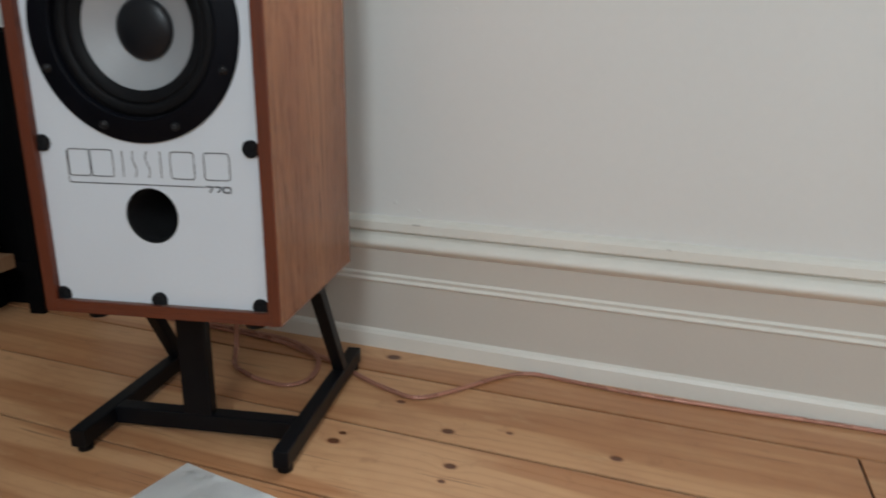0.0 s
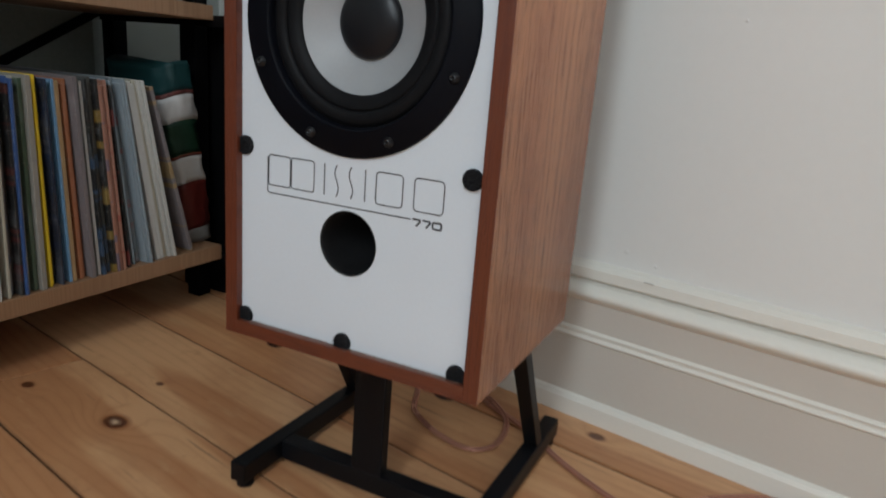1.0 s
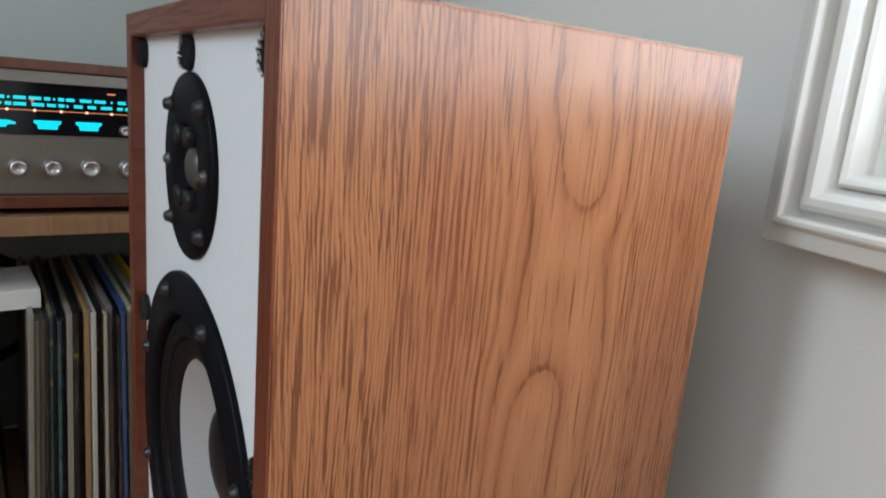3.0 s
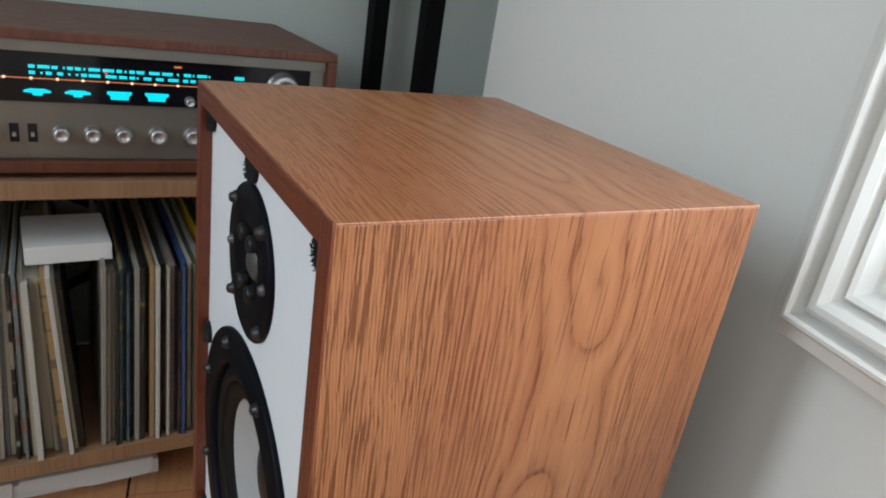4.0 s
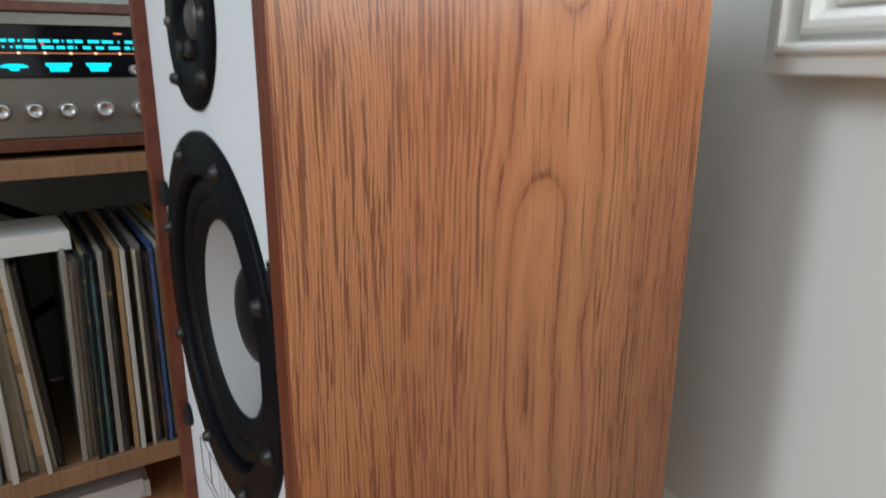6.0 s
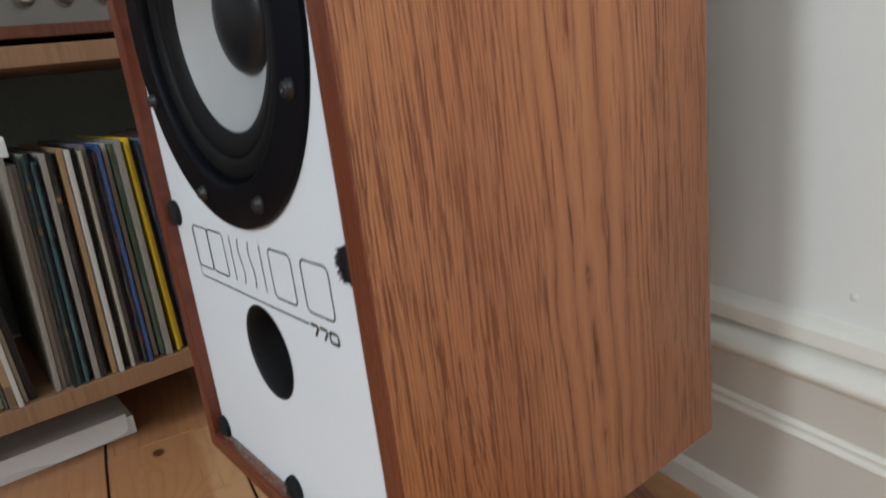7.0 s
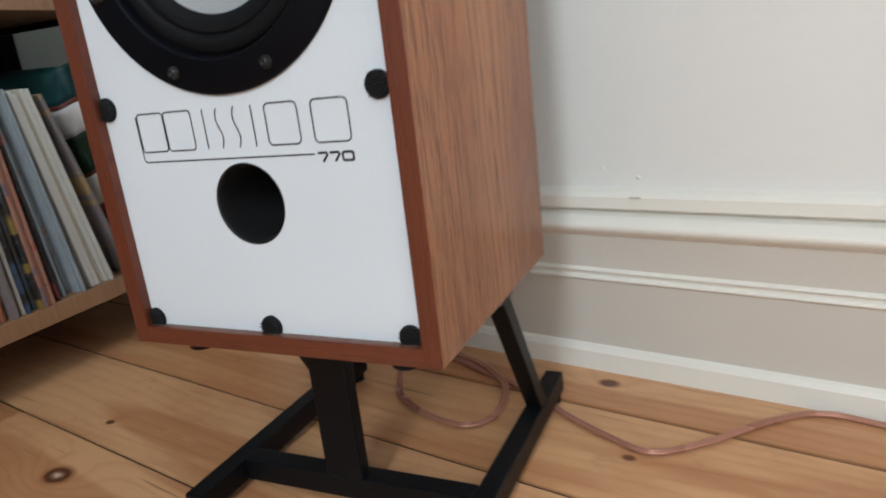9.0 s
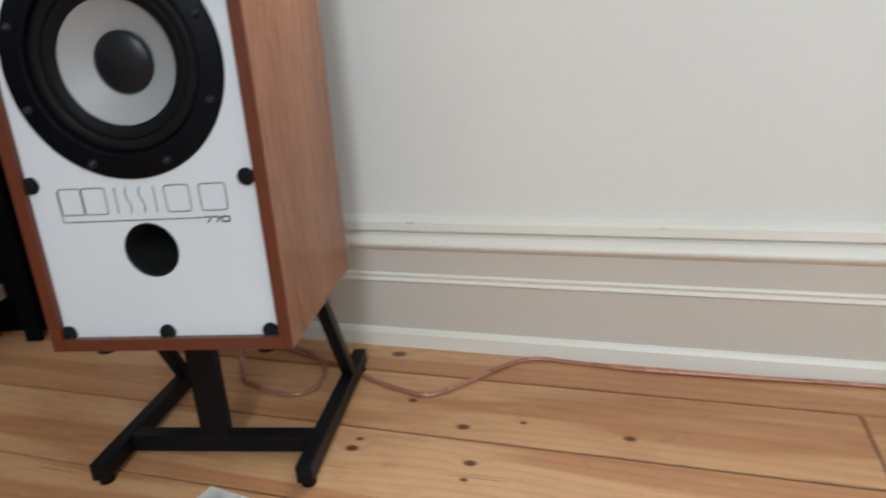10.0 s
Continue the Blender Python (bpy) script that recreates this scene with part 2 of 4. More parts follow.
def pine():
    """Old waxed pine boards: lengthwise rings, knots that bend the grain, worn tone from board to board."""
    m = Mat("pine_board", 0.36, 0, (0.5, 0.3, 0.15), 0.45)
    pos = m.nt.nodes.new("ShaderNodeNewGeometry").outputs["Position"]
    rnd = m.random()
    s = m.split(pos)
    u, v = s[0], s[1]
    seed = m.math("MULTIPLY", rnd, 37.0)
    bend, core, rim = 0.0, 0.0, 0.0
    for ku, kv, kr in KNOTS:
        du = m.math("MULTIPLY", m.math("SUBTRACT", u, ku), 0.72)
        dv = m.math("SUBTRACT", v, kv)
        d = m.math("SQRT", m.math("ADD", m.math("MULTIPLY", du, du), m.math("MULTIPLY", dv, dv)))
        d = m.math("DIVIDE", d, kr)
        near = m.math("POWER", 2.718, m.math("MULTIPLY", m.math("MULTIPLY", d, d), -0.28))
        bend = m.math("ADD", bend, m.math("MULTIPLY", near, kr * 2.2))
        rim = m.math("MAXIMUM", rim, m.ramp(d, ((0.62, (1, 1, 1)), (0.98, (0, 0, 0)))))
        core = m.math("MAXIMUM", core, m.ramp(m.math("ABSOLUTE", m.math("SUBTRACT", d, 0.32)), ((0.22, (1, 1, 1)), (0.36, (0, 0, 0)))))
    slow = m.noise(m.join(m.math("MULTIPLY", u, 1.3), m.math("MULTIPLY", v, 5.0), seed), 1.0, 2)
    wob = m.noise(m.join(m.math("MULTIPLY", u, 1.6), m.math("MULTIPLY", v, 22.0), seed), 1.0, 3)
    across = m.math("ADD", m.math("ADD", v, m.math("MULTIPLY", slow, 0.10)), bend)
    ring = m.math("FRACT", m.math("ADD", m.math("MULTIPLY", across, 52.0), m.math("MULTIPLY", wob, 1.3)))
    light, mid, dark = (0.66, 0.365, 0.185), (0.59, 0.305, 0.145), (0.41, 0.175, 0.073)
    col = m.ramp(ring, ((0.0, mid), (0.35, light), (0.78, mid), (0.93, dark), (1.0, mid)))
    tone = m.ramp(m.noise(m.join(m.math("MULTIPLY", u, 1.1), m.math("MULTIPLY", v, 9.0), seed), 1.0, 2), ((0.455, (0, 0, 0)), (0.505, (1, 1, 1))))
    col = m.mix(0.62, col, m.mix(tone, (0.72, 0.43, 0.23), (0.44, 0.19, 0.085)))
    col = m.mix(m.math("MULTIPLY", rnd, 0.4), col, (0.56, 0.28, 0.125))
    fibre = m.noise(m.join(m.math("MULTIPLY", u, 12.0), m.math("MULTIPLY", v, 500.0), seed), 1.0, 2)
    col = m.mix(m.math("MULTIPLY", fibre, 0.22), col, dark)
    split = m.noise(m.join(m.math("MULTIPLY", u, 5.0), m.math("MULTIPLY", v, 210.0), seed), 1.0, 2, 0.6)
    col = m.mix(m.math("MULTIPLY", m.ramp(split, ((0.68, (0, 0, 0)), (0.73, (1, 1, 1)))), 0.6), col, (0.16, 0.065, 0.03))
    edge = m.math("ABSOLUTE", m.math("SUBTRACT", m.math("FRACT", m.math("DIVIDE", m.math("SUBTRACT", v, 0.05), 0.166)), 0.5))
    edge = m.math("ADD", edge, m.math("MULTIPLY", m.math("SUBTRACT", m.noise(m.join(m.math("MULTIPLY", u, 14.0), m.math("MULTIPLY", v, 40.0), seed), 1.0, 4, 0.7), 0.5), 0.05))
    col = m.mix(m.math("MULTIPLY", m.ramp(edge, ((0.475, (0, 0, 0)), (0.495, (1, 1, 1)))), 0.55), col, (0.17, 0.075, 0.036))
    grime = m.ramp(m.noise(m.join(m.math("MULTIPLY", u, 3.2), m.math("MULTIPLY", v, 7.5), 4.0), 1.0, 5, 0.68), ((0.46, (0, 0, 0)), (0.66, (1, 1, 1))))
    col = m.mix(m.math("MULTIPLY", grime, 0.38), col, (0.33, 0.125, 0.052))
    scuff = m.ramp(m.noise(m.join(m.math("MULTIPLY", u, 9.0), m.math("MULTIPLY", v, 30.0), 8.0), 1.0, 4, 0.7), ((0.58, (0, 0, 0)), (0.70, (1, 1, 1))))
    col = m.mix(m.math("MULTIPLY", scuff, 0.35), col, (0.62, 0.40, 0.22))
    spots = m.noise(pos, 23.0, 4, 0.7)
    stain = m.ramp(spots, ((0.60, (0, 0, 0)), (0.74, (1, 1, 1))))
    col = m.mix(m.math("MULTIPLY", stain, 0.30), col, (0.26, 0.11, 0.045))
    col = m.mix(m.math("MULTIPLY", rim, 0.85), col, (0.27, 0.095, 0.036))
    col = m.mix(m.math("MULTIPLY", core, 0.8), col, (0.075, 0.024, 0.012))
    # the largest knot has a pale broken heart
    ku, kv, kr = KNOTS[0]
    du = m.math("MULTIPLY", m.math("SUBTRACT", u, ku), 0.72)
    dv = m.math("SUBTRACT", v, kv)
    heart = m.math("SQRT", m.math("ADD", m.math("MULTIPLY", du, du), m.math("MULTIPLY", dv, dv)))
    heart = m.math("ADD", heart, m.math("MULTIPLY", m.noise(pos, 160.0, 2), 0.006))
    col = m.mix(m.ramp(heart, ((0.0055, (1, 1, 1)), (0.0085, (0, 0, 0)))), col, (0.74, 0.54, 0.36))
    m.colour(col)
    worn = m.noise(pos, 6.0, 3)
    m.rough(m.math("MULTIPLY_ADD", worn, 0.25, 0.22))
    h = m.math("SUBTRACT", m.math("MULTIPLY", fibre, 0.5), m.math("ADD", m.math("MULTIPLY", core, 1.2), m.math("MULTIPLY", stain, 0.25)))
    m.bump(h, 0.3, 0.0008)
    return m.m


pine_board = pine()
gap_chip = plain("gap_chip", (0.55, 0.52, 0.47), 0.8)
gap_dark = plain("gap_dark", (0.014, 0.008, 0.005), 0.9)


# ---- mesh helpers ----
def mesh_ob(name, bm, material, smooth=False):
    bmesh.ops.recalc_face_normals(bm, faces=bm.faces)
    me = bpy.data.meshes.new(name)
    bm.to_mesh(me)
    bm.free()
    me.materials.append(material)
    if smooth:
        for p in me.polygons:
            p.use_smooth = True
    return new(name, me)


def part(name, bm, material, parent, label="", smooth=False):
    ob = mesh_ob(name, bm, material, smooth)
    ob.parent = parent
    if label:
        tagged(ob, label)
    return ob


def thing(name, label, category, m=None, group="", kind=""):
    ob = new(name)
    if m is not None:
        ob.matrix_world = m
    return tagged(ob, label, category, group, kind)


def add_box(bm, lo, hi, bevel=0.0, m=None):
    made = bmesh.ops.create_cube(bm, size=1)["verts"]
    for v in made:
        v.co = Vector([lo[i] + (v.co[i] + 0.5) * (hi[i] - lo[i]) for i in range(3)])
    if bevel:
        edges = list({e for v in made for e in v.link_edges})
        out = bmesh.ops.bevel(bm, geom=edges, offset=bevel, segments=2, profile=0.6, affect="EDGES")
        made = list({v for f in out["faces"] for v in f.verts} | {v for v in made if v.is_valid})
    if m is not None:
        bmesh.ops.transform(bm, matrix=m, verts=made)
    return bm


def box(lo, hi, bevel=0.0, m=None):
    return add_box(bmesh.new(), lo, hi, bevel, m)


def lathe(profile, steps=48, m=None, bm=None):
    """Revolve (radius, depth) pairs round the y axis."""
    bm = bm or bmesh.new()
    rings = []
    for r, d in profile:
        if r < 1e-6:
            rings.append([bm.verts.new((0, d, 0))])
        else:
            rings.append([bm.verts.new((r * math.cos(2 * math.pi * k / steps), d, r * math.sin(2 * math.pi * k / steps))) for k in range(steps)])
    for a, b in zip(rings, rings[1:]):
        for k in range(steps):
            j = (k + 1) % steps
            if len(a) == 1 and len(b) == 1:
                continue
            if len(a) == 1:
                bm.faces.new((a[0], b[k], b[j]))
            elif len(b) == 1:
                bm.faces.new((a[k], a[j], b[0]))
            else:
                bm.faces.new((a[k], a[j], b[j], b[k]))
    if m is not None:
        bmesh.ops.transform(bm, matrix=m, verts=[v for ring in rings for v in ring])
    return bm


def glide(points, per=10):
    """Catmull-Rom through points."""
    pts = [Vector(p) for p in points]
    pts = [pts[0] * 2 - pts[1]] + pts + [pts[-1] * 2 - pts[-2]]
    out = []
    for a, b, c, d in zip(pts, pts[1:], pts[2:], pts[3:]):
        for k in range(per):
            t = k / per
            out.append(0.5 * (2 * b + (c - a) * t + (2 * a - 5 * b + 4 * c - d) * t * t + (3 * b - a - 3 * c + d) * t ** 3))
    out.append(pts[-2])
    return out


def tube(path, r, steps=8, bm=None):
    bm = bm or bmesh.new()
    rings = []
    for i, p in enumerate(path):
        d = (path[min(i + 1, len(path) - 1)] - path[max(i - 1, 0)]).normalized()
        side = d.cross(Vector((0, 0, 1)))
        side = side.normalized() if side.length > 1e-4 else Vector((1, 0, 0))
        up = side.cross(d)
        rings.append([bm.verts.new(p + r * (side * math.cos(2 * math.pi * k / steps) + up * math.sin(2 * math.pi * k / steps))) for k in range(steps)])
    for a, b in zip(rings, rings[1:]):
        for k in range(steps):
            j = (k + 1) % steps
            bm.faces.new((a[k], a[j], b[j], b[k]))
    bm.faces.new(rings[0])
    bm.faces.new(rings[-1][::-1])
    return bm


def extrude_profile(points, lo, hi):
    """A profile of (v, z) pairs drawn out along u."""
    bm = bmesh.new()
    a = [bm.verts.new((lo, v, z)) for v, z in points]
    b = [bm.verts.new((hi, v, z)) for v, z in points]
    n = len(points)
    for k in range(n):
        j = (k + 1) % n
        bm.faces.new((a[k], a[j], b[j], b[k]))
    bm.faces.new(a[::-1])
    bm.faces.new(b)
    return bm


# ---- the room ----
WALL = 0.495          # face of the wall behind the loudspeaker
LEFT, RIGHT, BACK, TOP = -0.90, 3.2, -2.3, 2.6
CORNER = -0.65       # where that wall turns into the alcove

WU, WB, PW, PH = 0.180, 0.692, 1.0, 1.3   # the window's casing: left, bottom, width, height
bm = bmesh.new()
add_box(bm, (CORNER, WALL, -0.02), (WU + 0.04, WALL + 0.2, TOP))
add_box(bm, (WU + PW - 0.04, WALL, -0.02), (RIGHT, WALL + 0.2, TOP))
add_box(bm, (WU + 0.04, WALL, -0.02), (WU + PW - 0.04, WALL + 0.2, WB + 0.04))
add_box(bm, (WU + 0.04, WALL, WB + PH - 0.04), (WU + PW - 0.04, WALL + 0.2, TOP))
walls = tagged(mesh_ob("wall_north", bm, wall_paint), "cream painted plaster wall above a moulded skirting", "wall", kind="structure")
tagged(mesh_ob("wall_alcove", box((LEFT - 0.2, WALL + 0.115, -0.02), (CORNER, WALL + 0.2, TOP)), wall_paint), "cream painted plaster wall of the alcove", "wall", kind="structure")
tagged(mesh_ob("wall_west", box((LEFT - 0.2, BACK, -0.02), (LEFT, WALL + 0.115, TOP)), wall_west_shaded), "grey-green plaster wall behind the hifi rack, its shade in the colour", "wall", kind="structure")
tagged(mesh_ob("wall_east", box((RIGHT, BACK, -0.02), (RIGHT + 0.2, WALL + 0.2, TOP)), wall_paint), "cream painted plaster wall", "wall", kind="structure")

bm = bmesh.new()
cuts = [LEFT - 0.2, 0.73, 1.33, 1.62, 2.98, RIGHT + 0.2]
for k, (a, b) in enumerate(zip(cuts, cuts[1:])):
    if k % 2:
        add_box(bm, (a, BACK - 0.2, -0.02), (b, BACK, 0.95))
        add_box(bm, (a, BACK - 0.2, 2.52), (b, BACK, TOP))
    else:
        add_box(bm, (a, BACK - 0.2, -0.02), (b, BACK, TOP))
tagged(mesh_ob("wall_south", bm, wall_paint), "cream painted wall with two tall window openings", "wall", kind="structure")
tagged(mesh_ob("ceiling", box((LEFT - 0.2, BACK - 0.2, TOP), (RIGHT + 0.2, WALL + 0.2, TOP + 0.1)), ceiling_paint), "plain white painted ceiling", "ceiling", kind="structure")

# skirting: flat boards in beige, beads and top band in white
skirting = thing("baseboard", "tall moulded wooden skirting, beige with white beads", "skirting board", kind="structure")
F = 0.479
part("board", extrude_profile([(WALL, 0.0), (F, 0.0), (F, 0.186), (WALL, 0.186)], CORNER, RIGHT), trim_beige, skirting)
part("base_strip", extrude_profile([(F, 0.0), (F - 0.008, 0.0), (F - 0.008, 0.026), (F - 0.005, 0.032), (F, 0.035)], CORNER, RIGHT), trim_white, skirting, "white painted strip along the floor")
bead = [(F, 0.124)] + [(F - 0.001 - 0.0036 * math.sin(math.pi * k / 6), 0.124 + 0.0075 * k / 6) for k in range(7)]
bead += [(F - 0.001 - 0.0036 * math.sin(math.pi * k / 6), 0.1345 + 0.0075 * k / 6) for k in range(7)] + [(F, 0.142)]
part("double_bead", extrude_profile(bead, CORNER, RIGHT), trim_white, skirting, "pair of thin white beads")
roll = [(WALL, 0.184), (F, 0.184)] + [(F - 0.001 - 0.012 * math.sin(math.pi * k / 10), 0.185 + 0.026 * k / 10) for k in range(11)]
roll += [(F + 0.0095, 0.2145), (F + 0.0095, 0.2178), (F + 0.001, 0.2190), (F, 0.2205), (F + 0.001, 0.234), (F + 0.007, 0.2395), (WALL, 0.243)]
part("top_moulding", extrude_profile(roll, CORNER, RIGHT), trim_white, skirting, "rounded white top moulding")

for u0, z0, w in ((0.283, 0.2335, 0.014), (0.70, 0.2335, 0.007)):
    part("paint_chip", box((u0, F - 0.0005, z0), (u0 + w, F + 0.0035, z0 + 0.0016), 0.0004), gap_chip, skirting, "small dark chip in the paint")
for u0, z0, r in ((0.245, 0.268, 0.004), (0.29, 0.256, 0.003), (0.352, 0.585, 0.0025)):
    part("filler_spot", lathe([(r, 0.0), (r * 0.8, -0.0005), (0, -0.0008)], 14, Matrix.Translation((u0, WALL, z0))), wall_paint, walls, "", True)

# window beside the loudspeaker, in a stepped white casing
window = thing("window_1", "window in a stepped white painted casing", "window", Matrix.Translation((WU, WALL, WB)), kind="structure")


def frame_loops(steps):
    """A rectangular frame from (inset, height over the wall) steps."""
    bm = bmesh.new()
    loops = []
    for i, d in steps:
        loops.append([bm.verts.new((x, -d * 1.3, z)) for x, z in ((i, i), (PW - i, i), (PW - i, PH - i), (i, PH - i))])
    for a, b in zip(loops, loops[1:]):
        for k in range(4):
            j = (k + 1) % 4
            bm.faces.new((a[k], a[j], b[j], b[k]))
    return bm


part("outer_moulding", frame_loops([(0, 0), (0, 0.040), (0.0015, 0.0425), (0.0140, 0.0450), (0.0150, 0.0480), (0.0175, 0.0500), (0.0205, 0.0500), (0.0225, 0.0480), (0.0235, 0.037), (0.0235, 0)]), panel_white, window, "white painted outer moulding")
part("middle_moulding", frame_loops([(0.0235, 0), (0.0235, 0.035), (0.0255, 0.036), (0.0285, 0.042), (0.0325, 0.0445), (0.0375, 0.0440), (0.0425, 0.040), (0.0450, 0.035), (0.0460, 0.031), (0.0460, 0)]), panel_white, window, "white painted rounded band")
part("inner_moulding", frame_loops([(0.0460, 0), (0.0460, 0.030), (0.0475, 0.035), (0.0500, 0.037), (0.0530, 0.035), (0.0570, 0.026), (0.0575, 0.018), (0.0575, 0)]), panel_white, window, "white painted inner bead")
part("sash", frame_loops([(0.040, -0.01), (0.0565, 0.020), (0.090, 0.019), (0.0915, 0.017), (0.0915, -0.04), (0.040, -0.04), (0.040, -0.01)]), panel_white, window, "white painted sash")
pane = part("pane", box((0.085, 0.041, 0.085), (PW - 0.085, 0.045, PH - 0.085)), glass_clear, window, "clear window glass")
pane.visible_shadow = False

# floor: broad pine boards along the wall, with open joints over a dark underlay
floor = thing("floor", "old waxed pine floorboards with knots and open joints", "floor", kind="structure")
part("underlay", box((LEFT - 0.2, BACK - 0.2, -0.06), (RIGHT + 0.2, WALL + 0.2, -0.0035)), gap_dark, floor, "dark gap under the boards")
PITCH = 0.166
plank_rng = random.Random(5)
v = 0.05 + 4 * PITCH
while v > BACK:
    v -= PITCH
    lo, hi = v, min(v + PITCH, WALL + 0.1)
    if lo >= WALL:
        continue
    joint = -0.461 if abs(lo + 0.116) < 0.01 else 0.972 if abs(lo - 0.216) < 0.01 else plank_rng.uniform(1.2, 2.6) if lo > -0.4 else plank_rng.uniform(-0.6, 2.8)
    for a, b in ((LEFT - 0.1, joint), (joint, RIGHT + 0.1)):
        g = plank_rng.uniform(0.0010, 0.0023)
        part("board", box((a + 0.0014, lo + g, -0.012), (b - 0.0014, hi - g, plank_rng.uniform(-0.0008, 0.0)), 0.0015), pine_board, floor)

# ---- the loudspeaker ----
TURN = 11.2
W, D, H, LIFT = 0.302, 0.276, 0.607, 0.206
SPK = pose(0, 0, LIFT, 0, 0, TURN)
BAF = 0.009
speaker = thing("loudspeaker", "vintage oak-veneered loudspeaker with white front standing on a black stand", "loudspeaker", SPK)
T = 0.0145


def board_uv(name, lo, hi, mat, parent, label=""):
    return part(name, box(lo, hi, 0.0007), mat, parent, label)


E = 0.0014
SKIN = 0.0014
part("side_panel", box((W - T, E, 0), (W, D, H - SKIN), 0.0003), oak_side, speaker, "honey oak veneer with cathedral grain")
part("side_panel", box((0, E, 0), (T, D, H - SKIN), 0.0003), oak_side, speaker, "honey oak veneer with cathedral grain")
board_uv("top_panel", (T, E, H - T), (W - T, D, H - SKIN - 0.0005), oak_lit, speaker)
part("top_veneer", box((0, E, H - SKIN), (W, D, H), 0.0005), oak_lit, speaker, "honey oak veneer over the whole top, lightened for the light there")
board_uv("bottom_panel", (T, E, 0), (W - T, D, T), oak_lit, speaker)
board_uv("back_panel", (T, D - 0.02, T), (W - T, D - 0.004, H - T), black_plastic, speaker, "dark back panel")
for x in (0, W - T):
    board_uv("edge_strip", (x, 0, 0), (x + T, E, H), oak_edge, speaker, "dark reddish stained front edge")
for z in (0, H - T):
    board_uv("edge_strip", (T, 0, z), (W - T, E, z + T), oak_edge_flat, speaker, "dark reddish stained front edge")

for x in (T, W - T - 0.0008):
    board_uv("edge_strip", (x, 0.0003, T), (x + 0.0008, BAF, H - T), oak_edge, speaker, "dark reddish stained front edge")
for z in (T, H - T - 0.0008):
    board_uv("edge_strip", (T, 0.0003, z), (W - T, BAF, z + 0.0008), oak_edge_flat, speaker, "dark reddish stained front edge")

CX = 0.1475
WZ, WR = 0.331, 0.1235
TZ, TR = 0.519, 0.0525
PX, PZ, PR = 0.1485, 0.1235, 0.0315


def sheet_with_holes(lo, hi, y0, y1, holes, steps=56):
    bm = bmesh.new()
    loops = [[(lo[0], lo[1]), (hi[0], lo[1]), (hi[0], hi[1]), (lo[0], hi[1])]]
    for x, z, r in holes:
        loops.append([(x + r * math.cos(2 * math.pi * k / steps), z + r * math.sin(2 * math.pi * k / steps)) for k in range(steps)])
    edges = []
    for loop in loops:
        vs = [bm.verts.new((x, y0, z)) for x, z in loop]
        edges += [bm.edges.new((vs[k], vs[(k + 1) % len(vs)])) for k in range(len(vs))]
    bmesh.ops.triangle_fill(bm, use_beauty=True, use_dissolve=False, edges=edges)
    rim = [e for e in bm.edges if len(e.link_faces) == 1]
    out = bmesh.ops.extrude_edge_only(bm, edges=rim)
    for g in out["geom"]:
        if isinstance(g, bmesh.types.BMVert):
            g.co.y = y1
    return bm


part("baffle", sheet_with_holes((T, T), (W - T, H - T), BAF, BAF + 0.016, [(CX, WZ, WR - 0.012), (CX, TZ, TR - 0.01), (PX, PZ, PR + 0.0004)]), baffle_white, speaker, "satin white front panel")
port = lathe([(PR + 0.0012, BAF - 0.0003), (PR, BAF - 0.0004), (PR - 0.0010, BAF + 0.002), (PR - 0.0015, BAF + 0.01), (PR - 0.0015, BAF + 0.11), (0, BAF + 0.11)], 48, Matrix.Translation((PX, 0, PZ)))
part("bass_port", port, port_black, speaker, "dark round bass port", True)

woofer = part("woofer", lathe([(WR, BAF), (WR, 0.0065), (WR - 0.0012, 0.005), (0.0995, 0.005), (0.0985, 0.0045), (0.0970, 0.0052), (0.0962, 0.0085), (0.0955, 0.0135)], 96, Matrix.Translation((CX, 0, WZ))), black_plastic, speaker, "black bass driver with pale grey cone", True)
surround = [(0.0955, 0.0135), (0.0945, 0.0137)] + [(0.0875 + 0.007 * math.cos(math.pi * k / 10), 0.0137 - 0.0045 * math.sin(math.pi * k / 10)) for k in range(1, 11)] + [(0.0802, 0.0152), (0.0795, 0.0125), (0.0785, 0.0122), (0.0670, 0.0160), (0.0660, 0.0180)]
part("surround", lathe(surround, 96, Matrix.Translation((CX, 0, WZ))), rubber, woofer, "black rubber roll surround", True)
cone = [(0.0662, 0.0178)] + [(0.0662 - 0.0335 * k / 8, 0.0178 + 0.018 * (k / 8) ** 0.85) for k in range(1, 9)]
part("cone", lathe(cone, 96, Matrix.Translation((CX, 0, WZ))), cone_grey, woofer, "pale grey plastic cone", True)
cap = [(0.0335 * math.cos(math.pi / 2 * k / 10), 0.0325 - 0.0090 * math.sin(math.pi / 2 * k / 10)) for k in range(11)]
part("dust_cap", lathe([(0.0335, 0.0385)] + cap, 64, Matrix.Translation((CX, 0, WZ))), cap_black, woofer, "domed black dust cap", True)


def screw_mesh(r, y, h):
    return [(r * 1.25, y), (r * 1.25, y - h * 0.3), (r, y - h * 0.4), (r * 0.92, y - h * 0.8), (r * 0.6, y - h), (r * 0.3, y - h), (r * 0.25, y - h * 0.55), (0, y - h * 0.55)]


for k in range(8):
    a = radians(22.5 + 45 * k)
    part("screw", lathe(screw_mesh(0.0040, 0.005, 0.0048), 14, Matrix.Translation((CX + 0.1125 * math.cos(a), 0, WZ + 0.1125 * math.sin(a)))), screw_steel, woofer, "dark screw head", True)

